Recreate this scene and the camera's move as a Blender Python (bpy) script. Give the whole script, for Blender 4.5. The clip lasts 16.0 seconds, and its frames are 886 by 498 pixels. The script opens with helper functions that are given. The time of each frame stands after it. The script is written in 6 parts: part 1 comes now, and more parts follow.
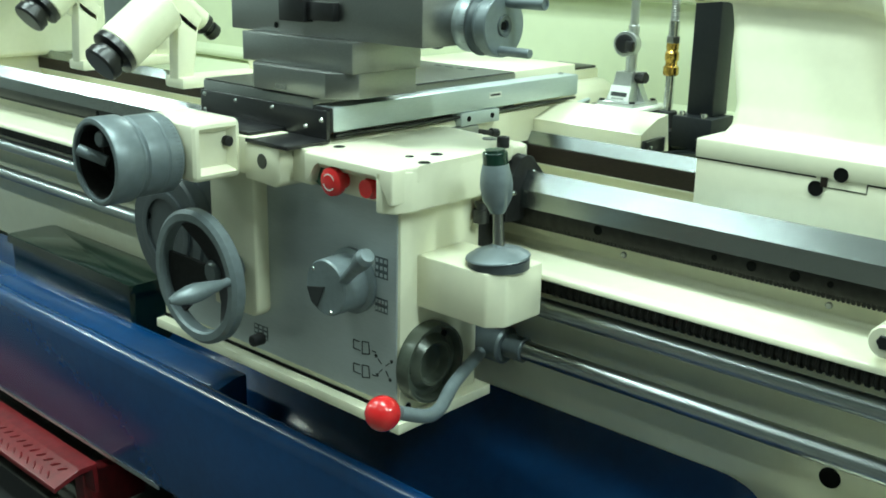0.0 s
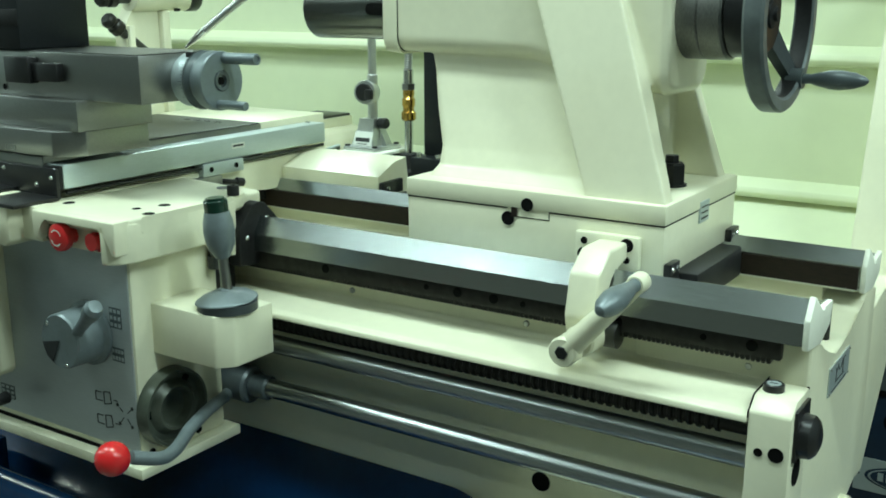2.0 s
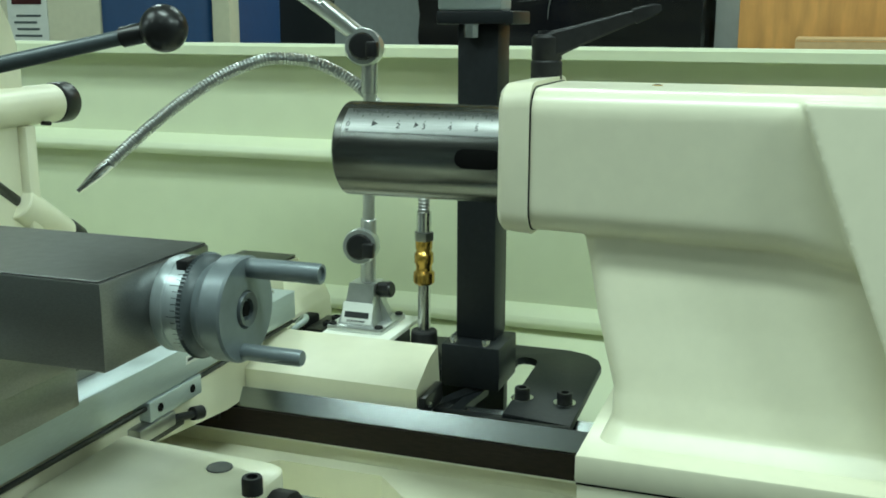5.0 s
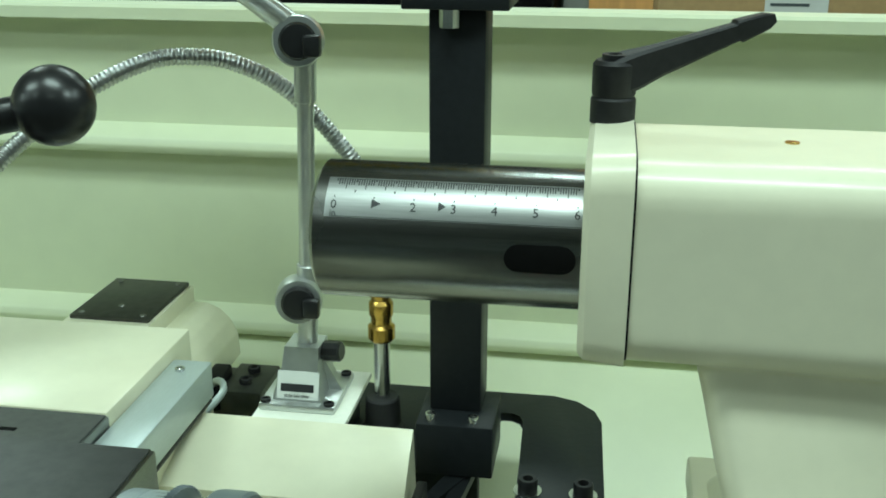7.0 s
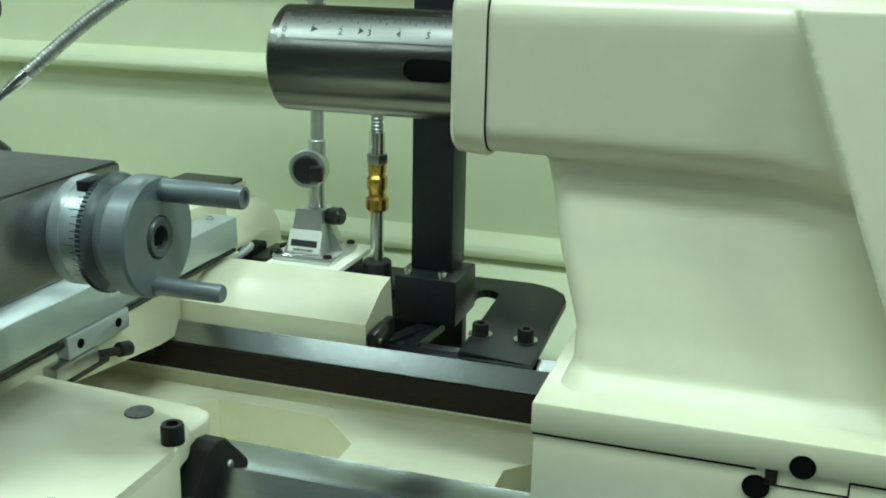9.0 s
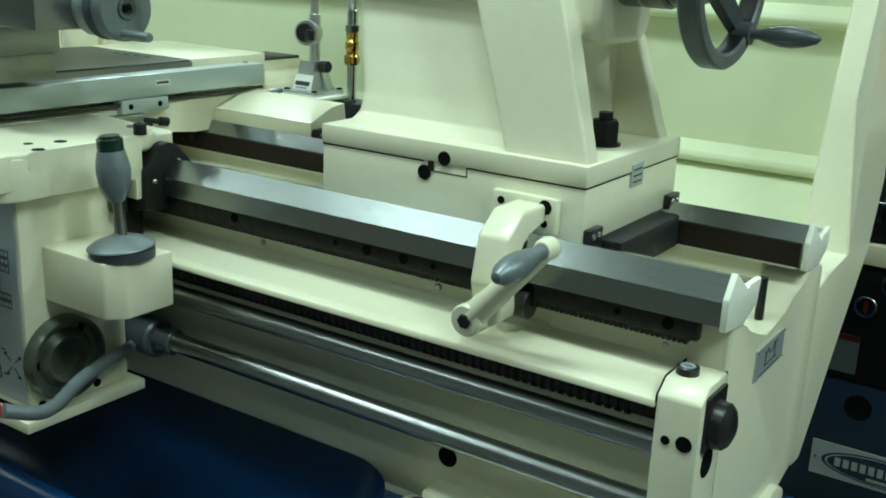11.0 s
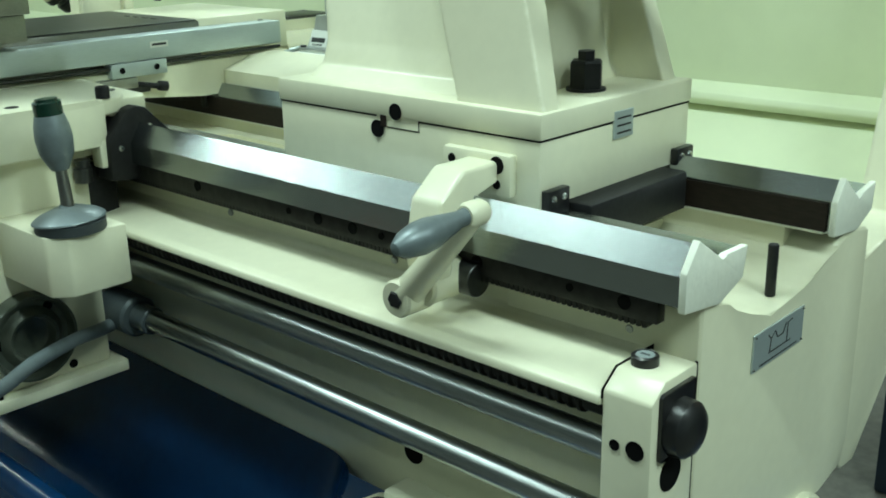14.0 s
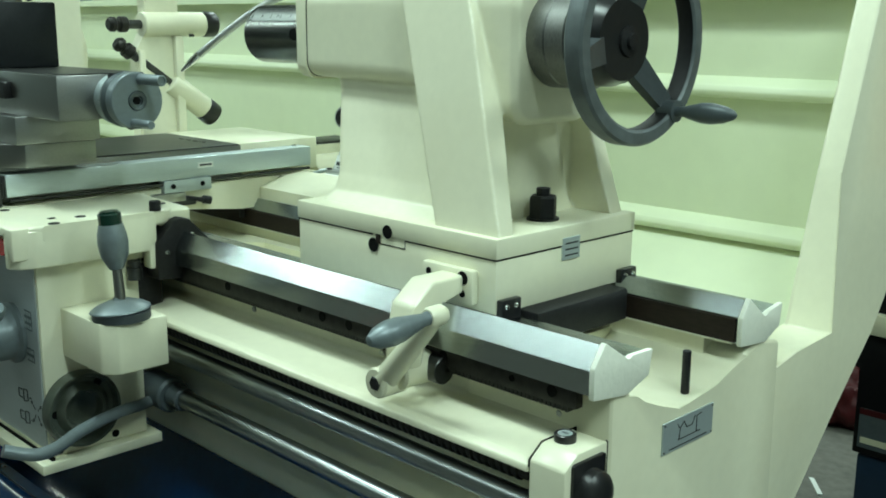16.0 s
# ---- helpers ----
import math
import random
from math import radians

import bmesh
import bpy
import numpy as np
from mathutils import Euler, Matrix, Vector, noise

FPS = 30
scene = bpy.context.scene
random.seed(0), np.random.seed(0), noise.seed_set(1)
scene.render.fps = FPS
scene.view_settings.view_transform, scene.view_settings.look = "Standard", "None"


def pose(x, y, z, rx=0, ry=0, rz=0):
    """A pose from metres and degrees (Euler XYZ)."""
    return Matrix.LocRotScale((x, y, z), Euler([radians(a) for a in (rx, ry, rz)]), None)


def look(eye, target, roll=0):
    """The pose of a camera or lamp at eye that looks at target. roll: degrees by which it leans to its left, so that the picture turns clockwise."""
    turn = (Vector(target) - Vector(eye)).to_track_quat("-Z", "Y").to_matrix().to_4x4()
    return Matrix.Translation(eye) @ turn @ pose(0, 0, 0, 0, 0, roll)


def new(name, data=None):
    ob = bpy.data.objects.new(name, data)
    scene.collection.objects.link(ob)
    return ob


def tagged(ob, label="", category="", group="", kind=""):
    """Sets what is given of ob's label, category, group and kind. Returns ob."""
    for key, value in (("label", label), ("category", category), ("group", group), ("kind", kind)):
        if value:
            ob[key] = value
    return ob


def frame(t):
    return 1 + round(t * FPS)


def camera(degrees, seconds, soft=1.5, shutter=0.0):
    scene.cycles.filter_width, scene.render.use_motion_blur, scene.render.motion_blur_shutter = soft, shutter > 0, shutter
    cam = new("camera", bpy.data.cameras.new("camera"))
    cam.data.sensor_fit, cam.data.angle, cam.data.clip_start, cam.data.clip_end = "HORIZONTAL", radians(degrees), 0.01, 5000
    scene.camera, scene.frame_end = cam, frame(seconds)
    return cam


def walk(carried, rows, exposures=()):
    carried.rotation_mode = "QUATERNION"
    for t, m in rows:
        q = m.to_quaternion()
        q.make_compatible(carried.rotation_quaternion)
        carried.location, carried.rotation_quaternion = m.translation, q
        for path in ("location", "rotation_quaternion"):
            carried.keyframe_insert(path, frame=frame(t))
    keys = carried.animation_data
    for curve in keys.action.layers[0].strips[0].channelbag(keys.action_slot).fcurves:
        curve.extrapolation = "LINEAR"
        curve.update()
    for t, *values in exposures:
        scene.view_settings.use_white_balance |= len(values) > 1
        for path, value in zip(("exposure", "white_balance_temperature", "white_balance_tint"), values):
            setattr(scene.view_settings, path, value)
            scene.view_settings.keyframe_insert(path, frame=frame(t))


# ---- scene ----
cam = camera(46.3, 16.0, soft=1.8)
METRES, EYE, TILT, LEAN, TURN = 3.3, 1.45, -20.0, 0.0, 30.0
PATH = [
    (0, (0.089, -1.223, 1.251), (-1.199, 0.197, 0.68), 1.1),
    (0.5, (0.143, -1.254, 1.25), (-1.185, 0.138, 0.703), 0.9),
    (1, (0.178, -1.24, 1.24), (-1.209, 0.092, 0.69), -0.7),
    (1.5, (0.223, -1.217, 1.247), (-1.014, 0.254, 0.694), -0.5),
    (2, (0.273, -1.189, 1.265), (-0.788, 0.436, 0.783), -0.1),
    (2.5, (0.29, -1.161, 1.32), (-0.658, 0.554, 0.918), 0.5),
    (3, (0.275, -1.156, 1.337), (-0.615, 0.607, 1.018), 0.5),
    (3.5, (0.146, -1.108, 1.325), (-0.77, 0.632, 0.959), 2.3),
    (4, (-0.184, -0.964, 1.333), (-1.006, 0.821, 0.962), -1.4),
    (4.5, (-0.363, -0.839, 1.365), (-1.071, 0.986, 0.959), -1.3),
    (4.7, (-0.388, -0.818, 1.363), (-1.077, 1.012, 0.945), -0.5),
    (6.8, (-0.684, -0.493, 1.465), (-0.993, 1.38, 0.836), -0.1),
    (7, (-0.685, -0.48, 1.462), (-0.983, 1.387, 0.809), 0.1),
    (7.5, (-0.682, -0.476, 1.463), (-0.987, 1.392, 0.817), -0.0),
    (8, (-0.677, -0.486, 1.455), (-0.985, 1.384, 0.814), 0.0),
    (8.5, (-0.615, -0.561, 1.418), (-0.983, 1.312, 0.824), -0.5),
    (9, (-0.441, -0.682, 1.343), (-1.026, 1.143, 0.774), 1.1),
    (9.2, (-0.365, -0.726, 1.327), (-1.077, 1.061, 0.778), 1.0),
    (11.3, (0.412, -1.04, 1.235), (-0.668, 0.547, 0.673), 2.4),
    (11.5, (0.462, -1.027, 1.233), (-0.643, 0.545, 0.678), 2.2),
    (12, (0.491, -0.977, 1.223), (-0.698, 0.537, 0.681), 0.9),
    (12.5, (0.442, -0.882, 1.209), (-0.768, 0.6, 0.626), 0.6),
    (13, (0.38, -0.778, 1.183), (-0.84, 0.702, 0.618), -0.9),
    (13.5, (0.344, -0.724, 1.169), (-0.878, 0.731, 0.544), -1.1),
    (14, (0.412, -0.746, 1.19), (-0.884, 0.644, 0.568), -1.1),
    (14.5, (0.553, -0.825, 1.197), (-0.798, 0.525, 0.602), -0.6),
    (15, (0.605, -0.855, 1.208), (-0.786, 0.469, 0.651), -0.6),
    (15.5, (0.631, -0.871, 1.213), (-0.75, 0.485, 0.708), 0.0),
    (16, (0.642, -0.864, 1.255), (-0.753, 0.504, 0.832), 0.3),
]
walk(cam, [(t, look(eye, target, roll)) for t, eye, target, roll in PATH], exposures=[(0, 0.43), (1.2, 0.42), (2.0, 0.0), (2.6, -0.14), (3.5, -0.09), (4.5, -0.36), (7, -0.51), (8.3, -0.53), (9, -0.45), (11.5, -0.30), (13.5, -0.28), (15, -0.18), (16, -0.18)])

# ---- light and air ----
world = bpy.data.worlds.new("workshop_air")
scene.world = world
world.use_nodes = True
world.node_tree.nodes["Background"].inputs[0].default_value = (0.80, 0.95, 0.86, 1)
world.node_tree.nodes["Background"].inputs[1].default_value = 0.09


def tube_light(x, y, z, sx, sy, power):
    lamp = bpy.data.lights.new("unseen_ceiling_light", "AREA")
    lamp.shape, lamp.size, lamp.size_y, lamp.energy = "RECTANGLE", sx, sy, power
    lamp.color = (0.75, 1.0, 0.93)
    ob = new("unseen_ceiling_light", lamp)
    ob.matrix_world = pose(x, y, z)
    return ob


# unseen lights: the y=-2.35 row follows way reflections, the others brighten dark faces
LAMPS = ((-0.6, -0.45, 50), (-2.6, -0.9, 46), (1.9, -0.6, 68), (2.9, 0.9, 66), (0.0, -2.35, 7), (-2.5, -2.35, 17), (-4.95, -2.35, 48), (-7.4, -2.35, 84), (-0.9, 2.4, 38), (-3.2, 2.4, 46), (-2.0, 3.9, 40), (0.6, 3.6, 36))
for lx, ly, lw in LAMPS:
    tube_light(lx, ly, 3.365, 1.2, 0.28, lw)



# ---- materials ----
def material(name, color, rough=0.5, metal=0.0, grain=40.0, vary=0.06, bump=0.05, stretch=(1, 1, 1), spec=0.5, coat=0.0, dirt=None, dirt_scale=3.0, dirt_amount=0.3):
    """A surface with fine grain and, at a larger scale, uneven tone and gloss."""
    m = bpy.data.materials.new(name)
    m.use_nodes = True
    nt = m.node_tree
    bsdf = nt.nodes["Principled BSDF"]
    co = nt.nodes.new("ShaderNodeTexCoord")
    mp = nt.nodes.new("ShaderNodeMapping")
    mp.inputs["Scale"].default_value = stretch
    nt.links.new(co.outputs["Object"], mp.inputs["Vector"])
    fine = nt.nodes.new("ShaderNodeTexNoise")
    fine.inputs["Scale"].default_value, fine.inputs["Detail"].default_value = grain, 5
    nt.links.new(mp.outputs["Vector"], fine.inputs["Vector"])
    broad = nt.nodes.new("ShaderNodeTexNoise")
    broad.inputs["Scale"].default_value, broad.inputs["Detail"].default_value = dirt_scale, 6
    nt.links.new(co.outputs["Object"], broad.inputs["Vector"])
    ramp = nt.nodes.new("ShaderNodeValToRGB")
    ramp.color_ramp.elements[0].position, ramp.color_ramp.elements[1].position = 0.3, 0.72
    lo = tuple(c * (1 - vary) for c in color[:3]) + (1,)
    hi = tuple(min(1, c * (1 + vary)) for c in color[:3]) + (1,)
    ramp.color_ramp.elements[0].color, ramp.color_ramp.elements[1].color = lo, hi
    nt.links.new(fine.outputs["Fac"], ramp.inputs["Fac"])
    mix = nt.nodes.new("ShaderNodeMix")
    mix.data_type = "RGBA"
    stain = dirt or tuple(c * 0.8 for c in color[:3])
    sr = nt.nodes.new("ShaderNodeMapRange")
    sr.inputs["From Min"].default_value, sr.inputs["From Max"].default_value = 0.5, 0.8
    sr.inputs["To Max"].default_value = dirt_amount
    nt.links.new(broad.outputs["Fac"], sr.inputs["Value"])
    nt.links.new(sr.outputs["Result"], mix.inputs["Factor"])
    nt.links.new(ramp.outputs["Color"], mix.inputs["A"])
    mix.inputs["B"].default_value = (*stain[:3], 1)
    nt.links.new(mix.outputs["Result"], bsdf.inputs["Base Color"])
    rr = nt.nodes.new("ShaderNodeMapRange")
    rr.inputs["To Min"].default_value, rr.inputs["To Max"].default_value = max(0.03, rough - 0.08), min(1, rough + 0.1)
    nt.links.new(broad.outputs["Fac"], rr.inputs["Value"])
    nt.links.new(rr.outputs["Result"], bsdf.inputs["Roughness"])
    bsdf.inputs["Metallic"].default_value = metal
    bsdf.inputs["Specular IOR Level"].default_value = spec
    bsdf.inputs["Coat Weight"].default_value = coat
    bsdf.inputs["Coat Roughness"].default_value = 0.15
    if bump:
        bp = nt.nodes.new("ShaderNodeBump")
        bp.inputs["Strength"].default_value, bp.inputs["Distance"].default_value = bump, 0.002
        nt.links.new(fine.outputs["Fac"], bp.inputs["Height"])
        nt.links.new(bp.outputs["Normal"], bsdf.inputs["Normal"])
    return m


CREAM = material("cream_paint", (0.805, 0.787, 0.60), 0.33, grain=60, vary=0.02, bump=0.06, coat=0.15, dirt=(0.66, 0.61, 0.42), dirt_amount=0.4, dirt_scale=4)
SHEET = material("cream_sheet_paint", (0.73, 0.78, 0.565), 0.38, grain=25, vary=0.02, bump=0.03, dirt=(0.68, 0.70, 0.50), dirt_amount=0.3, dirt_scale=1.5)
PRIMER = material("rough_white_paint", (0.88, 0.89, 0.78), 0.6, grain=120, vary=0.03, bump=0.3)
GROUND_STEEL = material("ground_steel", (0.35, 0.375, 0.38), 0.24, 1.0, grain=40, vary=0.12, bump=0.03, stretch=(1, 30, 30), dirt=(0.22, 0.22, 0.205), dirt_amount=0.6)
MILLED_STEEL = material("milled_steel", (0.32, 0.325, 0.315), 0.33, 1.0, grain=60, vary=0.12, bump=0.04, stretch=(6, 6, 30), dirt=(0.30, 0.29, 0.27), dirt_amount=0.4)
DULL_STEEL = material("dull_steel", (0.20, 0.20, 0.19), 0.42, 0.85, grain=50, vary=0.2, bump=0.05, stretch=(20, 4, 4), dirt=(0.10, 0.095, 0.085), dirt_amount=0.6)
DARK_STEEL = material("dark_steel", (0.080, 0.082, 0.080), 0.38, 0.9, grain=90, vary=0.15, bump=0.06, dirt=(0.06, 0.058, 0.05), dirt_amount=0.5)
BLACK_STEEL = material("oily_black_steel", (0.045, 0.043, 0.040), 0.40, 0.8, grain=90, vary=0.2, bump=0.08)
SATIN_STEEL = material("satin_steel", (0.50, 0.51, 0.50), 0.33, 1.0, grain=70, vary=0.08, bump=0.03)
ROD_STEEL = material("oiled_rod_steel", (0.40, 0.425, 0.43), 0.29, 1.0, grain=40, vary=0.16, bump=0.02, stretch=(1, 20, 20), dirt=(0.13, 0.125, 0.115), dirt_amount=0.6)
QUILL_STEEL = material("dark_polished_quill_steel", (0.21, 0.215, 0.205), 0.23, 1.0, grain=30, vary=0.16, bump=0.03, stretch=(1, 25, 25), dirt=(0.15, 0.145, 0.135), dirt_amount=0.6)
DIAL_SILVER = material("satin_dial_silver", (0.42, 0.48, 0.50), 0.34, 0.4, grain=80, vary=0.06, bump=0.02, stretch=(20, 1, 1))
BRIGHT_STEEL = material("bright_steel", (0.62, 0.63, 0.62), 0.2, 1.0, grain=80, vary=0.08, bump=0.02)
RUSTY = material("brown_scraped_iron", (0.018, 0.011, 0.008), 0.55, 0.0, grain=70, vary=0.3, bump=0.15, stretch=(1, 6, 6), spec=0.25)
SLATE = material("slate_grey_paint", (0.092, 0.112, 0.120), 0.36, 0.25, grain=120, vary=0.08, bump=0.05)
SILVER = material("silver_lacquer", (0.58, 0.60, 0.59), 0.32, 0.85, grain=90, vary=0.05, bump=0.03)
GREY = material("cast_grey_paint", (0.175, 0.210, 0.225), 0.38, 0.3, grain=90, vary=0.08, bump=0.08, coat=0.08, dirt=(0.11, 0.13, 0.14), dirt_amount=0.5, dirt_scale=14)
DISC = material("dark_disc_paint", (0.055, 0.066, 0.072), 0.4, 0.1, grain=90, vary=0.1, bump=0.08)
PALE_GREY = material("anodised_aluminium", (0.53, 0.60, 0.61), 0.38, 0.55, grain=90, vary=0.05, bump=0.02, stretch=(12, 1, 12))
PANEL = material("brushed_panel", (0.47, 0.51, 0.525), 0.36, 0.45, grain=70, vary=0.05, bump=0.02, stretch=(1, 1, 14))
CHARCOAL = material("charcoal_paint", (0.012, 0.014, 0.016), 0.42, 0.0, grain=150, vary=0.12, bump=0.1, spec=0.25)
PANEL_BLACK = material("dull_black_panel", (0.006, 0.006, 0.007), 0.5, grain=90, vary=0.2, bump=0.03, spec=0.14)
BLACK = material("black_plastic", (0.012, 0.012, 0.013), 0.3, grain=120, vary=0.2, bump=0.04)
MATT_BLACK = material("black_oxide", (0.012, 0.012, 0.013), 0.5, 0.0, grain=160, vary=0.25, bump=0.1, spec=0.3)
BLUE = material("blue_paint", (0.003, 0.044, 0.145), 0.22, grain=60, vary=0.08, bump=0.05, coat=0.1, dirt=(0.002, 0.022, 0.07), dirt_amount=0.6, dirt_scale=5)
NAVY = material("navy_paint", (0.012, 0.030, 0.062), 0.4, grain=60, vary=0.1, bump=0.05)
RED = material("red_plastic", (0.62, 0.020, 0.022), 0.22, grain=60, vary=0.04, bump=0.0, coat=0.3)
TREAD_RED = material("worn_red_tread_paint", (0.17, 0.012, 0.016), 0.36, grain=60, vary=0.2, bump=0.06, dirt=(0.05, 0.008, 0.008), dirt_amount=0.5, dirt_scale=9)
RED_PAINT = material("red_paint", (0.050, 0.0035, 0.0045), 0.5, grain=60, vary=0.15, bump=0.05, spec=0.3, dirt=(0.03, 0.006, 0.006), dirt_amount=0.6, dirt_scale=9)
WRAPPING = material("brown_wrapping", (0.030, 0.022, 0.015), 0.5, grain=30, vary=0.3, bump=0.3)
# paler quill steel for the painted lamp reflection under the scale
GLINT_STEEL = material("quill_lamp_glint", (0.34, 0.35, 0.34), 0.34, 1.0, grain=40, vary=0.10, bump=0.02, stretch=(1, 20, 20))
OLIVE = material("oily_olive_cup", (0.080, 0.092, 0.072), 0.30, 0.2, grain=60, vary=0.2, bump=0.05, coat=0.2)
GREEN = material("green_plastic", (0.012, 0.085, 0.045), 0.3, grain=60, vary=0.06, bump=0.0)
DARK_GREEN = material("dark_green_paint", (0.006, 0.030, 0.020), 0.22, grain=60, vary=0.15, bump=0.05)
MURKY = material("smoky_green_plastic", (0.004, 0.013, 0.009), 0.14, grain=9, vary=0.4, bump=0.25, coat=0.3)
BRASS = material("brass", (0.58, 0.36, 0.09), 0.22, 1.0, grain=90, vary=0.1, bump=0.03)
WORN_RIM = material("worn_grey_rim", (0.125, 0.145, 0.150), 0.42, 0.2, grain=50, vary=0.18, bump=0.1, dirt=(0.055, 0.062, 0.062), dirt_amount=0.7, dirt_scale=12)
RUBBER = material("black_rubber", (0.016, 0.016, 0.016), 0.65, grain=120, vary=0.2, bump=0.1)
HOLE = material("dark_socket", (0.005, 0.005, 0.005), 0.8, grain=80, vary=0.2, bump=0.0, spec=0.1)
INK = material("black_ink", (0.020, 0.022, 0.024), 0.5, grain=80, vary=0.1, bump=0.0)
PAPER = material("white_paper", (0.74, 0.76, 0.72), 0.7, grain=30, vary=0.03, bump=0.02)
PLY = material("plywood", (0.70, 0.36, 0.11), 0.55, grain=3, vary=0.22, bump=0.06, stretch=(5, 5, 0.8), dirt=(0.50, 0.22, 0.06), dirt_amount=0.6)
CARD = material("brown_cardboard", (0.52, 0.34, 0.16), 0.75, grain=50, vary=0.06, bump=0.05)
WALL = material("grey_wall_paint", (0.52, 0.57, 0.55), 0.7, grain=20, vary=0.04, bump=0.04, dirt=(0.42, 0.46, 0.44))
BEIGE = material("beige_machine_paint", (0.62, 0.60, 0.44), 0.4, grain=40, vary=0.04, bump=0.03)
CONCRETE = material("workshop_concrete", (0.13, 0.125, 0.105), 0.65, grain=30, vary=0.25, bump=0.25, dirt=(0.06, 0.058, 0.05), dirt_amount=0.7)
CEILING = material("ceiling_paint", (0.62, 0.64, 0.60), 0.8, grain=20, vary=0.04, bump=0.04)
YELLOW = material("yellow_paint", (0.66, 0.42, 0.03), 0.4, grain=40, vary=0.05, bump=0.02)
DIM_DIGIT = material("unlit_digit", (0.16, 0.17, 0.04), 0.4, grain=40, vary=0.1, bump=0.0)
WRAP = material("black_stretch_film", (0.006, 0.006, 0.007), 0.16, grain=14, vary=0.2, bump=0.9, spec=0.3)
CABINET_BLUE = material("blue_cabinet_paint", (0.010, 0.055, 0.165), 0.45, grain=40, vary=0.05, bump=0.03)


# ---- shape helpers ----
def part(name, bm, mat, parent=None, label="", smooth=None):
    """Links a bmesh as one mesh object under a thing or a part."""
    bmesh.ops.recalc_face_normals(bm, faces=bm.faces)
    me = bpy.data.meshes.new(name)
    bm.to_mesh(me)
    bm.free()
    ob = new(name, me)
    for m in (mat if isinstance(mat, (list, tuple)) else [mat]):
        me.materials.append(m)
    me.polygons.foreach_set("use_smooth", [True] * len(me.polygons))
    me.set_sharp_from_angle(angle=radians(smooth or 28))
    if parent:
        ob.parent = parent
    if label:
        ob["label"] = label
    return ob


def thing(name, label, category, x=0, y=0, z=0, group="", kind=""):
    """An empty at the base of a thing; its parts are built in world places."""
    ob = new(name)
    ob.empty_display_size = 0.05
    return tagged(ob, label, category, group, kind)


def box(x0, y0, z0, x1, y1, z1, bevel=0.002, segs=2, bm=None):
    bm = bm or bmesh.new()
    got = bmesh.ops.create_cube(bm, size=1.0)
    vs = got["verts"]
    for v in vs:
        v.co = Vector(((x0 + x1) / 2 + v.co.x * (x1 - x0), (y0 + y1) / 2 + v.co.y * (y1 - y0), (z0 + z1) / 2 + v.co.z * (z1 - z0)))
    if bevel:
        es = list({e for v in vs for e in v.link_edges})
        bmesh.ops.bevel(bm, geom=es, offset=bevel, segments=segs, profile=0.5, affect="EDGES")
    return bm


def prism(points, axis, a, b, bevel=0.0, segs=2, bm=None):
    """A section, a list of pairs in the two other axes' order, carried from a to b along an axis."""
    bm = bm or bmesh.new()
    put = {"x": lambda p, s: (s, p[0], p[1]), "y": lambda p, s: (p[0], s, p[1]), "z": lambda p, s: (p[0], p[1], s)}[axis]
    va = [bm.verts.new(put(p, a)) for p in points]
    vb = [bm.verts.new(put(p, b)) for p in points]
    n = len(points)
    faces = [bm.faces.new(va), bm.faces.new(vb[::-1])]
    for i in range(n):
        faces.append(bm.faces.new((va[i], vb[i], vb[(i + 1) % n], va[(i + 1) % n])))
    if bevel:
        es = list({e for f in faces for e in f.edges})
        bmesh.ops.bevel(bm, geom=es, offset=bevel, segments=segs, profile=0.5, affect="EDGES")
    return bm


def turned(profile, m, segs=40, bm=None):
    """A turned body: (radius, height) pairs round the local z axis, laid by the pose m. Radius 0 closes an end."""
    bm = bm or bmesh.new()
    rings = []
    for r, h in profile:
        if r < 1e-6:
            rings.append([bm.verts.new(m @ Vector((0, 0, h)))])
        else:
            rings.append([bm.verts.new(m @ Vector((r * math.cos(2 * math.pi * k / segs), r * math.sin(2 * math.pi * k / segs), h))) for k in range(segs)])
    for p, q in zip(rings, rings[1:]):
        for k in range(segs):
            j = (k + 1) % segs
            if len(p) == 1 and len(q) == 1:
                continue
            if len(p) == 1:
                bm.faces.new((p[0], q[k], q[j]))
            elif len(q) == 1:
                bm.faces.new((p[k], p[j], q[0]))
            else:
                bm.faces.new((p[k], p[j], q[j], q[k]))
    return bm


def aim(p, q):
    """A pose at p whose local z points to q."""
    d = Vector(q) - Vector(p)
    return Matrix.Translation(p) @ d.to_track_quat("Z", "Y").to_matrix().to_4x4()


def rod(p, q, r, segs=24, chamfer=0.0, bm=None, r2=None):
    length = (Vector(q) - Vector(p)).length
    r2 = r if r2 is None else r2
    c = chamfer
    prof = [(0, 0), (r - c, 0), (r, c), (r2, length - c), (r2 - c, length), (0, length)] if c else [(0, 0), (r, 0), (r2, length), (0, length)]
    return turned(prof, aim(p, q), segs, bm)


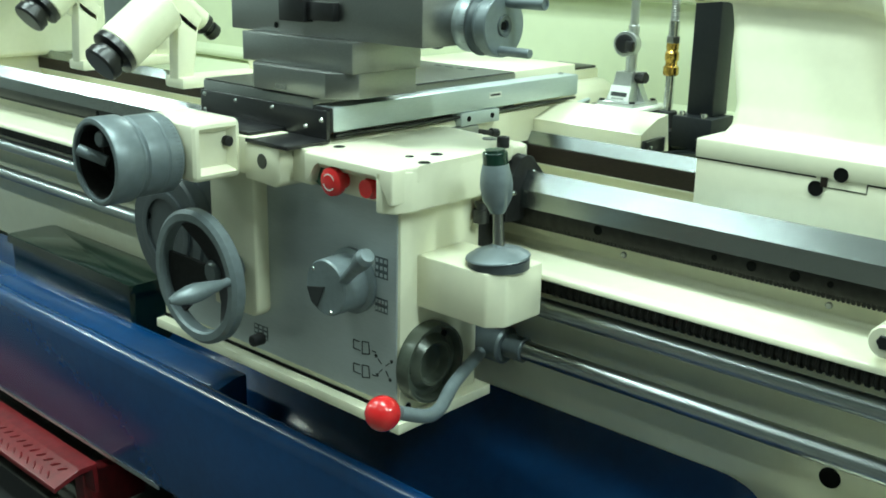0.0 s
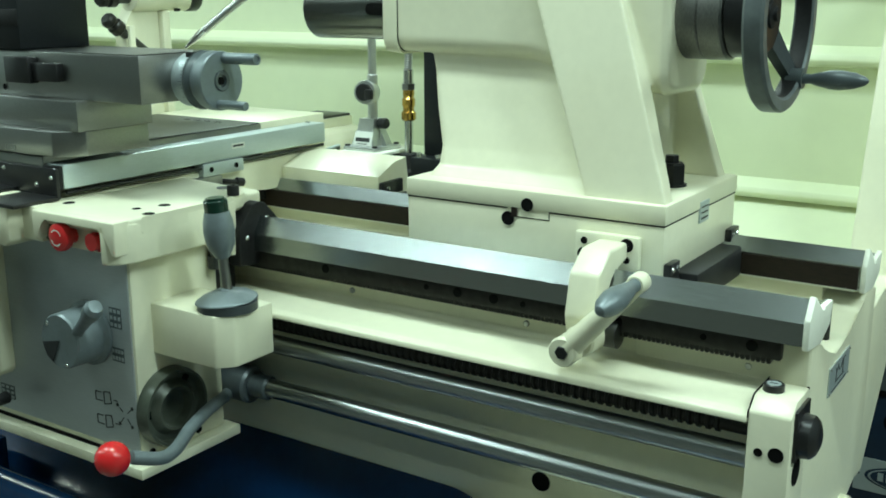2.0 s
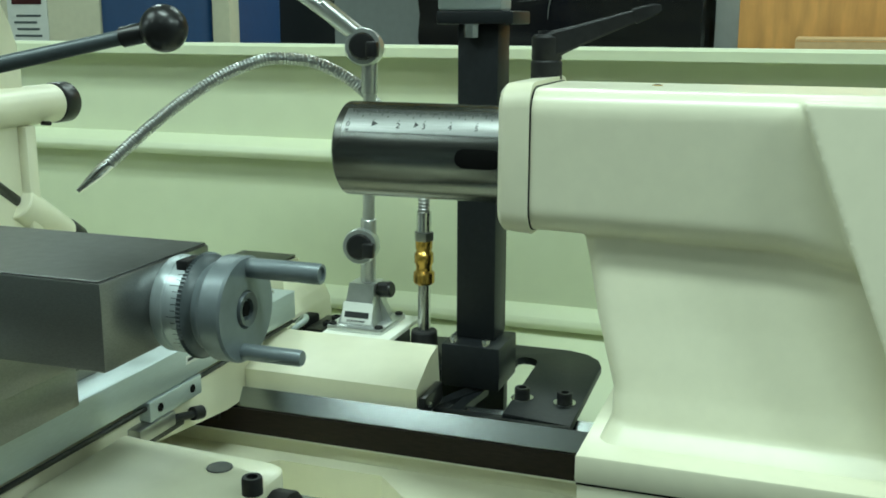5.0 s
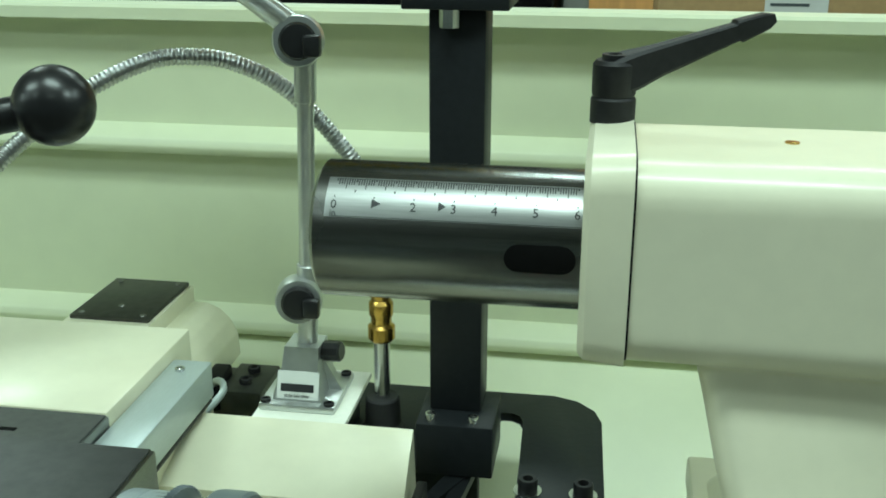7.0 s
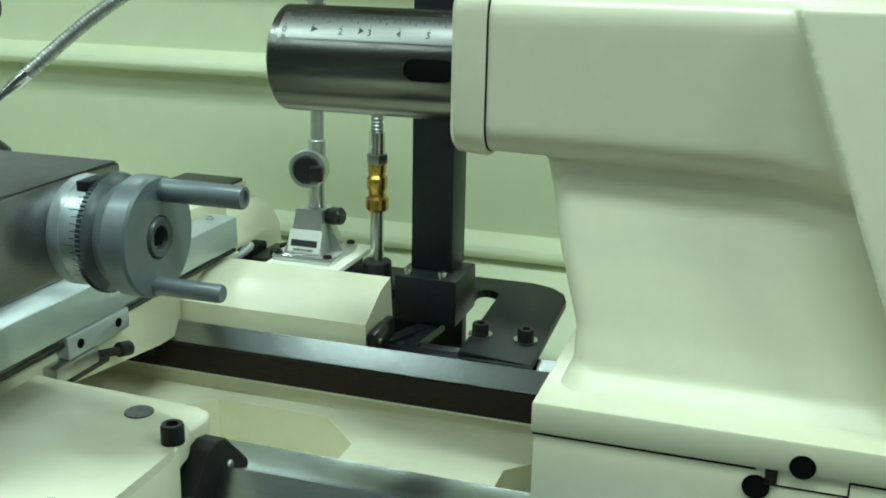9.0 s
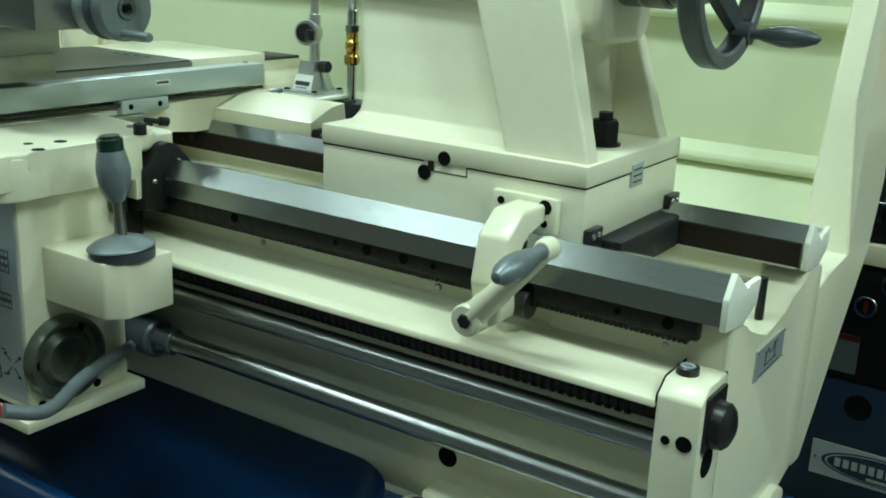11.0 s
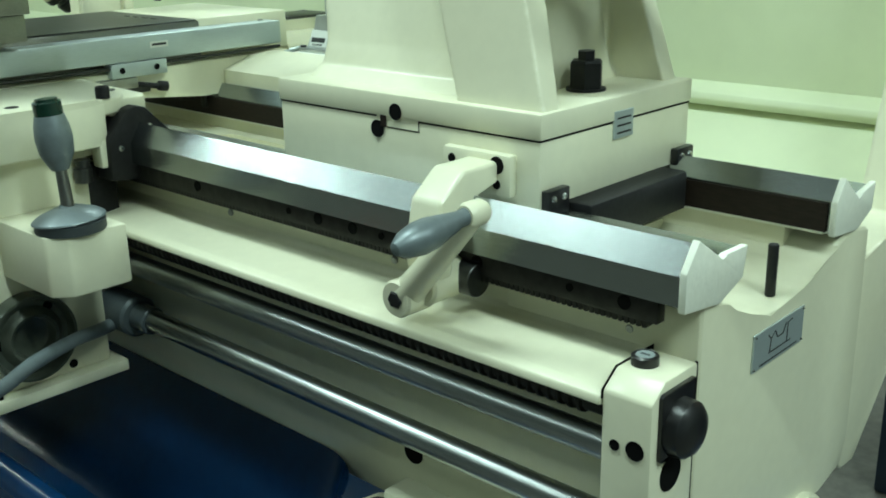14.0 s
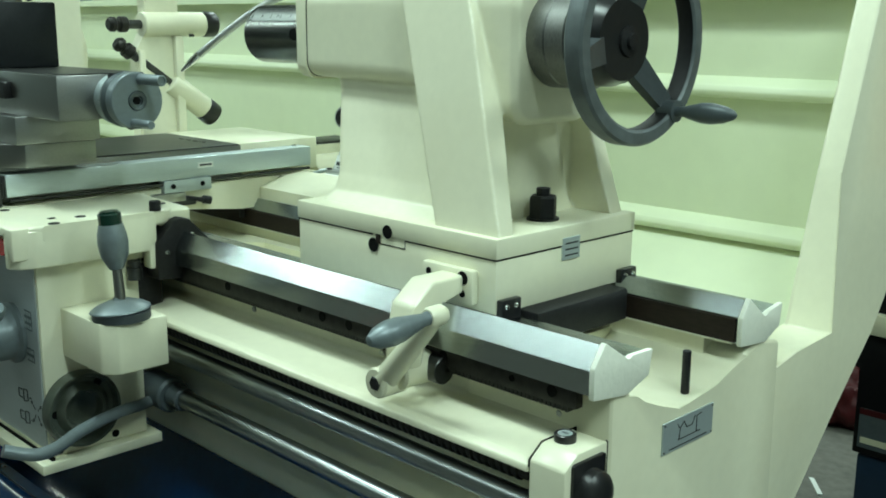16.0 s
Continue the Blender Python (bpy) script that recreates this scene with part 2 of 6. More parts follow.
def tube(points, r, segs=12, bm=None, steps=1, radii=None):
    """A round bar along a smooth line through points."""
    bm = bm or bmesh.new()
    pts = [Vector(p) for p in points]
    if steps > 1:
        out = []
        for i in range(len(pts) - 1):
            p0, p1, p2, p3 = pts[max(0, i - 1)], pts[i], pts[i + 1], pts[min(len(pts) - 1, i + 2)]
            for s in range(steps):
                t = s / steps
                out.append(0.5 * ((2 * p1) + (p2 - p0) * t + (2 * p0 - 5 * p1 + 4 * p2 - p3) * t * t + (3 * p1 - p0 - 3 * p2 + p3) * t ** 3))
        pts = out + [pts[-1]]
    up = Vector((0.3, 0.2, 1)).normalized()
    rings = []
    for i, p in enumerate(pts):
        d = (pts[min(i + 1, len(pts) - 1)] - pts[max(i - 1, 0)]).normalized()
        side = d.cross(up).normalized()
        up = side.cross(d).normalized()
        rad = radii(i / (len(pts) - 1)) if radii else r
        rings.append([bm.verts.new(p + rad * (math.cos(2 * math.pi * k / segs) * side + math.sin(2 * math.pi * k / segs) * up)) for k in range(segs)])
    for p, q in zip(rings, rings[1:]):
        for k in range(segs):
            bm.faces.new((p[k], p[(k + 1) % segs], q[(k + 1) % segs], q[k]))
    bm.faces.new(rings[0][::-1])
    bm.faces.new(rings[-1])
    return bm


def cap_screw(p, q, r=0.006, parent=None, name="cap_screw", mat=None, head=None):
    """A socket-head screw whose head stands on p towards q."""
    d = (Vector(q) - Vector(p)).normalized()
    h = head or r * 1.1
    prof = [(0, 0), (r, 0), (r, h * 0.85), (r * 0.9, h), (r * 0.55, h), (r * 0.5, h * 0.5), (0, h * 0.5)]
    return part(name, turned(prof, aim(p, Vector(p) + d), 16), mat or MATT_BLACK, parent)


def socket(p, q, r, parent, name="socket_hole", mat=None):
    """A counterbored hole: a shallow dark cup with a thin rim, let into a face at p looking to q."""
    prof = [(r * 1.08, 0.0), (r * 1.06, 0.0008), (r, 0.0008), (r * 0.96, 0.0003), (0, 0.0003)]
    return part(name, turned(prof, aim(p, q), 24), mat or HOLE, parent)


def holes_row(points, r, parent, q=(0, -1, 0), mat=None, name="socket_hole"):
    for p in points:
        socket(p, Vector(p) + Vector(q), r, parent, name, mat)


def loft_box(x0, x1, y0, y1, z0, z1, r):
    """A box with rounded upright corners."""
    pts = []
    for cx, cy, a0 in ((x1 - r, y1 - r, 0), (x0 + r, y1 - r, 90), (x0 + r, y0 + r, 180), (x1 - r, y0 + r, 270)):
        pts += [(cx + r * math.cos(radians(a0 + 18 * i)), cy + r * math.sin(radians(a0 + 18 * i))) for i in range(6)]
    return prism(pts, "z", z0, z1, 0.003)


# ---- the room ----
tagged(part("floor", box(-9, -8, -0.12, 6, 7.6, 0.0, 0), CONCRETE), "dull stained concrete workshop floor", "floor", kind="structure")
tagged(part("wall_north", box(-9, 7.0, 0, 6, 7.2, 3.6, 0), WALL), "plain grey painted back wall", "wall", kind="structure")
# unseen wall, set far back so less light bounces onto the lathe front
tagged(part("wall_south", box(-9, -8.2, 0, 6, -8.0, 3.6, 0), WALL), "plain grey painted wall", "wall", kind="structure")
tagged(part("wall_west", box(-9.2, -8, 0, -9, 7.0, 3.6, 0), WALL), "plain grey painted wall", "wall", kind="structure")
tagged(part("wall_east", box(6, -8, 0, 6.2, 7.0, 3.6, 0), WALL), "plain grey painted wall", "wall", kind="structure")
tagged(part("ceiling", box(-9.2, -8.2, 3.6, 6.2, 7.2, 3.7, 0), CEILING), "plain pale workshop ceiling", "ceiling", kind="structure")


# ---- lathe bed ----
BEDLOW = 0.45
FY = -0.014   # front face of the front way
bed = thing("lathe_bed", "cream painted lathe bed with ground steel ways and two feed rods", "lathe bed")
FRONT_WAY = [(FY, 0.866), (FY, 0.8935), (0.003, 0.920), (0.045, 0.897), (0.088, 0.896), (0.088, 0.862)]
BACK_WAY = [(0.292, 0.858), (0.292, 0.893), (0.305, 0.914), (0.346, 0.886), (0.387, 0.893), (0.387, 0.858)]
part("front_way", prism(FRONT_WAY, "x", -3.20, 0.0), GROUND_STEEL, bed, "ground steel V-shaped front way")
part("back_way", prism(BACK_WAY, "x", -3.20, 0.0), GROUND_STEEL, bed, "ground steel back way")
part("flank_edge", box(-3.20, 0.2895, 0.8570, -0.006, 0.2918, 0.8598, 0), PRIMER, bed)
part("back_way_flank", box(-3.20, 0.2885, 0.860, -0.003, 0.2915, 0.891, 0), RUSTY, bed, "brown unground flank of the back way")
part("way_end_cap", prism([(FY - 0.002, 0.862), (FY - 0.002, 0.898), (0.003, 0.9235), (0.040, 0.900), (0.045, 0.894), (0.052, 0.899), (0.092, 0.898), (0.086, 0.868), (0.045, 0.854)], "x", 0.0005, 0.008, 0.0015), PRIMER, bed, "rough white painted end of the way")
part("way_end_cap", prism([(0.289, 0.856), (0.289, 0.894), (0.305, 0.9175), (0.338, 0.892), (0.346, 0.884), (0.354, 0.891), (0.391, 0.897), (0.387, 0.866), (0.35, 0.85)], "x", 0.0005, 0.008, 0.0015), PRIMER, bed, "rough white painted end of the way")
# the casting below the ways: front wall with its ledge, back wall, web
LEDGE = [(0.085, 0.862), (0.024, 0.864), (0.026, 0.806), (0.018, 0.801), (-0.052, 0.792), (-0.062, 0.788), (-0.064, 0.780), (-0.056, 0.777), (0.008, 0.775)]
part("front_wall", prism(LEDGE + [(0.010, 0.520), (0.085, 0.520)], "x", -1.52, -0.0437, 0.002), CREAM, bed)
part("front_wall", prism(LEDGE + [(0.010, BEDLOW), (0.085, BEDLOW)], "x", -3.20, -1.52, 0.002), CREAM, bed)
part("back_wall", box(-3.20, 0.296, 0.52, -0.05, 0.384, 0.857, 0.002), CREAM, bed)
part("web_floor", box(-3.20, 0.086, 0.775, -0.20, 0.2955, 0.790, 0.003), CREAM, bed)


def pierced_web(cells, y0, y1, z0, z1, yl, yh, c):
    """A plate of cells (xa, xb, hole from, hole to), each pierced by an eight-sided opening."""
    b = bmesh.new()
    for xa, xb, x0, x1 in cells:
        hole = [(x0, yl + c), (x0, yh - c), (x0 + c, yh), (x1 - c, yh), (x1, yh - c), (x1, yl + c), (x1 - c, yl), (x0 + c, yl)]
        rim = [(xa, yl + c), (xa, yh - c), (x0 + c, y1), (x1 - c, y1), (xb, yh - c), (xb, yl + c), (x1 - c, y0), (x0 + c, y0)]
        corner = {1: (xa, y1), 3: (xb, y1), 5: (xb, y0), 7: (xa, y0)}
        top = [b.verts.new((*p, z1)) for p in hole]
        low = [b.verts.new((*p, z0)) for p in hole]
        out = [b.verts.new((*p, z1)) for p in rim]
        for k in range(8):
            n = (k + 1) % 8
            b.faces.new((top[k], top[n], low[n], low[k]))
            ring = [top[k], out[k]] + ([b.verts.new((*corner[k], z1))] if k in corner else []) + [out[n], top[n]]
            b.faces.new(ring)
    return b


cells = [(-0.745 - 0.40 * k - 0.20, -0.745 - 0.40 * k + 0.20, -0.745 - 0.40 * k - 0.118, -0.745 - 0.40 * k + 0.118) for k in (-1, 0, 1, 2, 3, 4, 5)]
cells = [(a - 0.20, b - 0.20, c - 0.20, d - 0.20) for a, b, c, d in cells]
for cell in cells:
    part("pierced_web", pierced_web([cell], 0.086, 0.2955, 0.789, 0.838, 0.112, 0.272, 0.05), CREAM, bed)
part("web_tail", box(-0.345, 0.086, 0.789, -0.20, 0.2955, 0.838, 0.0), CREAM, bed)
part("end_casting", prism([(0.023, 0.862), (0.057, 0.856), (0.066, 0.840), (0.084, 0.828), (0.115, 0.815), (0.160, 0.807), (0.200, 0.8045), (0.245, 0.810), (0.285, 0.824), (0.312, 0.845), (0.345, 0.853), (0.400, 0.842), (0.404, 0.575), (0.390, 0.540), (0.330, 0.535), (0.023, 0.545)], "x", -0.22, 0.004, 0.007, 3), CREAM, bed)
part("end_foot", prism([(-0.03, 0.556), (0.28, 0.556), (0.312, 0.54), (0.312, 0.495), (-0.03, 0.495)], "x", -0.36, 0.016, 0.006), CREAM, bed)
part("foot_pad", prism([(-0.30, 0.0), (-0.392, 0.0), (-0.402, -0.045), (-0.380, -0.075), (-0.06, -0.075), (-0.06, 0.0)], "z", 0.495, 0.530, 0.006), CREAM, bed)
cap_screw((-0.357, -0.040, 0.530), (-0.357, -0.040, 1), 0.012, bed, "foot_bolt", head=0.016)
part("end_stud", rod((-0.023, 0.213, 0.806), (-0.023, 0.213, 0.862), 0.0055, 16, 0.001), MATT_BLACK, bed)
# rack under the way: a strip with real teeth
bm = box(-3.19, -0.003, 0.840, -0.026, 0.010, 0.8658, 0.001)
for i in range(int((3.19 - 0.034) / 0.0063)):
    tx = -3.185 + i * 0.0063
    prism([(tx, 0.834), (tx + 0.0036, 0.834), (tx + 0.0046, 0.8405), (tx - 0.001, 0.8405)], "y", -0.0025, 0.0095, bm=bm)
part("rack", bm, BLACK_STEEL, bed, "dark toothed steel rack strip")
holes_row([(x, -0.0033, 0.8535) for x in (-0.716, -0.477, -0.418, -0.234, -0.060, -1.6, -1.85, -2.1)], 0.0065, bed)
holes_row([(x, -0.0033, 0.8535) for x in (-0.530, -0.372, -0.120, -1.75)], 0.0038, bed)
for x in (-0.687, -0.381, -0.070, -1.68, -1.78, -1.95):
    part("dowel_pin", rod((x, 0.030, 0.8175), (x, 0.0225, 0.8165), 0.0046, 16, 0.001), MILLED_STEEL, bed)
# screw and rods
bm = rod((-3.1, -0.018, 0.758), (-0.040, -0.018, 0.758), 0.0125, 20)
turn_n = int(3.0 / 0.012)
for i in range(turn_n):
    sx = -3.08 + i * 0.012
    turned([(0.0125, 0), (0.0155, 0.002), (0.0155, 0.006), (0.0125, 0.008)], aim((sx, -0.018, 0.758), (sx + 1, -0.018, 0.758)), 14, bm)
part("lead_screw", bm, BLACK_STEEL, bed, "dark threaded steel lead screw")
part("feed_rod", rod((-3.1, -0.030, 0.7235), (-0.040, -0.030, 0.7235), 0.0148, 32), ROD_STEEL, bed, "polished steel feed rod")
part("switch_rod", rod((-3.1, -0.030, 0.6460), (-0.040, -0.030, 0.6460), 0.0152, 32), ROD_STEEL, bed, "polished steel switch rod")
bracket = part("end_bracket", prism([(-0.060, 0.520), (-0.060, 0.7935), (-0.039, 0.809), (0.0140, 0.809), (0.0140, 0.520)], "x", -0.043, 0.0075, 0.003), CREAM, bed)
part("bracket_seam", prism([(-0.0603, 0.785), (-0.0603, 0.7938), (-0.0392, 0.8094), (0.0225, 0.8094), (0.0225, 0.785)], "x", -0.0437, -0.0429), HOLE, bracket, "dark seam beside the bracket")
part("bracket_seam", box(0.0035, 0.0141, 0.530, 0.0066, 0.0153, 0.8085, 0), HOLE, bracket)
part("casting_seam", box(-0.0440, 0.0235, 0.8095, -0.0435, 0.0255, 0.862, 0), DULL_STEEL, bed)
part("oil_cap", turned([(0, 0), (0.0125, 0), (0.0125, 0.008), (0.0105, 0.0095), (0.0095, 0.0085), (0, 0.0085)], pose(-0.0265, -0.019, 0.809), 28), BLACK, bracket, "black plastic oil cap")
part("cap_mark", turned([(0, 0.0003), (0.0085, 0.0003), (0.0085, 0)], pose(-0.0265, -0.019, 0.8176), 20), PALE_GREY, bracket)
part("cap_mark", box(-0.0310, -0.0205, 0.8179, -0.0220, -0.0175, 0.8182, 0), SLATE, bracket)
part("screw_cover", box(0.0075, -0.050, 0.736, 0.0115, 0.006, 0.800, 0.0038, 3), BLACK, bracket)
part("screw_cap", turned([(0, 0.024), (0.012, 0.0235), (0.021, 0.020), (0.0258, 0.015), (0.0275, 0.0), (0, 0)], aim((0.0085, -0.022, 0.762), (1, -0.022, 0.762)), 32), BLACK, bracket, "round black plastic cap")
holes_row([(0.0077, -0.0255, 0.7165), (0.0077, -0.0265, 0.6525)], 0.0160, bracket, (1, 0, 0))
holes_row([(-0.0078, -0.0602, 0.7465), (-0.0275, -0.0602, 0.631)], 0.0085, bracket)
holes_row([(-0.0283, -0.0602, 0.7455), (-0.0325, -0.0602, 0.6555), (-0.0170, -0.0602, 0.6560)], 0.0048, bracket)
plate = part("nameplate", box(0.004, 0.124, 0.757, 0.0062, 0.234, 0.797, 0.0006, 1), PALE_GREY, bed, "grey metal nameplate with black line drawing")
for a, b in (((0.150, 0.778), (0.198, 0.778)), ((0.152, 0.778), (0.154, 0.792)), ((0.154, 0.792), (0.148, 0.798)), ((0.154, 0.792), (0.162, 0.799)), ((0.162, 0.799), (0.168, 0.790)), ((0.168, 0.790), (0.180, 0.790)), ((0.180, 0.790), (0.186, 0.800)), ((0.190, 0.778), (0.190, 0.799)), ((0.190, 0.799), (0.200, 0.800)), ((0.132, 0.770), (0.214, 0.770))):
    part("engraved_line", rod((0.0064, a[0] + 0.006, a[1] - 0.009), (0.0064, b[0] + 0.006, b[1] - 0.009), 0.0007, 6), INK, plate)
for py, pz in ((0.127, 0.760), (0.231, 0.760), (0.127, 0.794), (0.231, 0.794)):
    part("rivet", turned([(0, 0.0012), (0.001, 0.001), (0.0016, 0), (0, 0)], aim((0.0062, py, pz), (1, py, pz)), 8), BRIGHT_STEEL, plate)
holes_row([(-0.345, 0.0095, 0.593)], 0.0135, bed)
# far end of the bed below the headstock, with the gap in the casting
part("gap_casting", box(-3.20, 0.02, 0.38, -2.75, 0.36, 0.60, 0.01), CREAM, bed)

# ---- chip tray and stand ----
tray = thing("chip_tray", "glossy blue painted chip tray under the lathe bed", "chip tray")
INSIDE = [(0.0, 0.545), (0.004, 0.534), (0.016, 0.505), (0.034, 0.470), (0.060, 0.425), (0.084, 0.388), (0.099, 0.370), (0.108, 0.363), (0.113, 0.360)]
plan = [((-3.20, 0.0085), (0, -1)), ((-1.75, 0.0085), (0, -1)), ((-1.45, 0.0085), (0, -1)), ((-1.2, 0.0085), (0, -1)), ((-0.80, 0.0085), (0, -1))]
for a in range(90, -1, -9):
    c, d = math.cos(radians(a)), math.sin(radians(a))
    plan.append(((-0.503 + 0.116 * c, -0.1075 + 0.116 * d), (-c, -d)))
plan.append(((-0.387, -0.215), (-1, 0)))
bm = bmesh.new()
sweep = [[bm.verts.new((p[0] + n[0] * d, p[1] + n[1] * d, 0.36 + (z - 0.36) * (0.45 if p[0] < -1.7 else 1.0))) for d, z in INSIDE] for p, n in plan]
for r0, r1 in zip(sweep, sweep[1:]):
    for k in range(len(INSIDE) - 1):
        bm.faces.new((r0[k], r0[k + 1], r1[k + 1], r1[k]))
bmesh.ops.solidify(bm, geom=bm.faces[:], thickness=-0.002)
part("tray_trough", bm, BLUE, tray, "curved blue inside of the tray", 40)
part("tray_floor", box(-3.20, -0.208, 0.340, -0.44, -0.090, 0.3595, 0), BLUE, tray)
part("tray_front", prism([(-0.228, 0.192), (-0.228, 0.418), (-0.2265, 0.431), (-0.222, 0.442), (-0.214, 0.449), (-0.206, 0.450), (-0.198, 0.447), (-0.192, 0.438), (-0.190, 0.420), (-0.192, 0.340), (-0.208, 0.335), (-0.210, 0.192)], "x", -3.20, -0.10, 0.003, 2), BLUE, tray)
part("tray_corner", box(-0.375, -0.195, 0.285, -0.105, -0.080, 0.440, 0.01, 3), BLUE, tray)
part("inner_step", prism([(-0.189, 0.440), (-0.145, 0.452), (-0.12, 0.452), (-0.12, 0.282), (-0.189, 0.282)], "x", -3.10, -1.41, 0.004), BLUE, tray)
part("tray_end", prism([(-0.226, 0.455), (-0.10, 0.455), (0.20, 0.460), (0.30, 0.475), (0.36, 0.490), (0.38, 0.47), (0.38, 0.30), (-0.226, 0.30)], "x", -0.10, 0.085, 0.014, 4), BLUE, tray)
part("tray_end_rim", prism([(0.18, 0.45), (0.19, 0.498), (0.21, 0.508), (0.340, 0.512), (0.372, 0.50), (0.386, 0.47), (0.386, 0.40), (0.18, 0.40)], "x", 0.0, 0.130, 0.014, 4), BLUE, tray)
part("skirt_edge", box(-3.20, -0.2295, 0.184, -1.57, -0.2270, 0.1915, 0.0), SATIN_STEEL, tray)
stand = thing("lathe_stand", "blue steel cabinet stand, foot recess coloured black for shade", "machine stand")
part("cabinet", box(-1.57, -0.200, 0.0, -0.02, 0.36, 0.268, 0.008), BLUE, stand)
# black instead of blue: the foot recess's shade is put into the colour
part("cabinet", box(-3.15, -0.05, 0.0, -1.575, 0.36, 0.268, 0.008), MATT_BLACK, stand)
tread = thing("foot_brake_tread", "red painted foot brake bar with raised tread plate", "foot brake")
part("tread_bar", prism([(-0.335, 0.125), (-0.335, 0.138), (-0.275, 0.160), (-0.235, 0.160), (-0.235, 0.09), (-0.245, 0.09), (-0.245, 0.150), (-0.275, 0.150)], "x", -2.7, -1.80, 0.002), TREAD_RED, tread)
for tx in (-2.6, -1.86):
    part("tread_arm", box(tx - 0.02, -0.25, 0.02, tx + 0.02, -0.10, 0.12, 0.004), TREAD_RED, tread)
for i in range(27):
    for j in range(2):
        cx, cy = -2.66 + i * 0.031 + j * 0.0155, -0.320 + j * 0.026
        cz = 0.138 + (cy + 0.335) * 0.367 + 0.0008
        s1 = 1 if j else -1
        part("tread_lug", turned([(0, -0.013), (0.0022, -0.010), (0.0034, 0), (0.0022, 0.010), (0, 0.013)], aim((cx, cy, cz), (cx + 0.8, cy + 0.62 * s1, cz + 0.22 * s1)), 6), TREAD_RED, tread)
guard_box = thing("coolant_strainer_box", "smoky dark green plastic box lying in the blue tray", "box")
part("box_body", loft_box(-2.34, -1.795, -0.128, -0.012, 0.375, 0.520, 0.012), MURKY, guard_box)
part("lid", loft_box(-2.35, -1.787, -0.134, -0.008, 0.521, 0.540, 0.008), MURKY, guard_box, "dark glossy lid")
# invented black sheet, laid here only to darken the lit concrete
mat = tagged(part("floor_darkener", loft_box(-3.3, -1.35, -1.25, -0.265, 0.0, 0.008, 0.03), RUBBER), "added black sheet that darkens the floor before the lathe", "mat")
wrapping = thing("crumpled_wrapping", "crumpled brown wrapping paper lying on the floor", "wrapping paper")
bm = bmesh.new()
bmesh.ops.create_icosphere(bm, subdivisions=5, radius=1.0)
for v in bm.verts:
    n = abs(noise.noise(v.co * 1.7)) * 0.7 + abs(noise.noise(v.co * 4.0)) * 0.35 + noise.noise(v.co * 11.0) * 0.06 - 0.25
    v.co = Vector((-2.34 + v.co.x * 0.22 * (1 + n), -0.45 + v.co.y * 0.12 * (1 + n), max(0.009, 0.043 + v.co.z * 0.075 * (1 + n))))
part("crumpled_paper", bm, WRAPPING, wrapping, "", 60)

# ---- chip guard ----
guard = thing("chip_guard", "tall cream sheet metal chip guard behind the lathe", "chip guard")
part("back_sheet", box(-3.20, 0.810, 0.86, -0.0735, 0.817, 1.318, 0.001, 1), SHEET, guard)
part("top_flange", prism([(0.772, 1.3085), (0.772, 1.323), (0.776, 1.327), (0.822, 1.327), (0.822, 1.305), (0.818, 1.305), (0.818, 1.321), (0.777, 1.321), (0.777, 1.3085)], "x", -3.20, -0.036, 0), SHEET, guard)
for rz in (1.143, 0.889):
    part("stiffening_rib", prism([(0.811, rz + 0.026), (0.783, rz + 0.010), (0.779, rz), (0.783, rz - 0.010), (0.811, rz - 0.014)], "x", -3.20, -0.0735, 0.002), SHEET, guard)
end_bm = (prism([(0.712, 1.318), (0.832, 1.318), (0.830, 0.97), (0.818, 0.892), (0.700, 0.792), (0.592, 0.692), (0.503, 0.601), (0.436, 0.528), (0.40, 0.530), (0.36, 0.56), (0.36, 0.800), (0.460, 0.812), (0.565, 0.812), (0.628, 1.045)], "x", -0.072, -0.034, 0.005, 3))
for v in end_bm.verts:   # the end swells outwards below the fin to meet the bed casting
    if v.co.x > -0.05:
        v.co.x += 0.036 * min(1.0, max(0.0, (1.045 - v.co.z) / 0.23))
part("end_sheet", end_bm, CREAM, guard)
part("lower_sheet", prism([(0.40, 0.515), (0.50, 0.610), (0.585, 0.700), (0.683, 0.802), (0.811, 0.880), (0.811, 0.866), (0.688, 0.796), (0.590, 0.694), (0.505, 0.604), (0.405, 0.509)], "x", -3.20, -0.058, 0), SHEET, guard)

# ---- tailstock ----
QY, QZ = 0.196, 1.238   # axis of the quill
tail = thing("tailstock", "cream painted lathe tailstock clamped on the bed ways", "tailstock")
base = part("base_lower", box(-0.598, 0.050, 0.902, -0.197, 0.335, 0.971, 0.002), CREAM, tail)
part("base_upper", prism([(-0.600, 0.9722), (-0.600, 0.999), (-0.195, 0.999), (-0.195, 0.9722)], "y", 0.048, 0.337, 0.003), CREAM, tail)
part("joint_line", box(-0.5985, 0.0503, 0.9705, -0.1968, 0.3347, 0.974, 0), HOLE, tail)
part("joint_cover", box(-0.428, 0.0497, 0.9695, -0.363, 0.0503, 0.9735, 0), CREAM, base)
part("joint_step", box(-0.428, 0.0496, 0.9600, -0.362, 0.0502, 0.9612, 0), HOLE, base)
part("joint_step", box(-0.3632, 0.0496, 0.9600, -0.362, 0.0502, 0.9722, 0), HOLE, base)


def ring_of(points):
    return [Vector(p) for p in points]


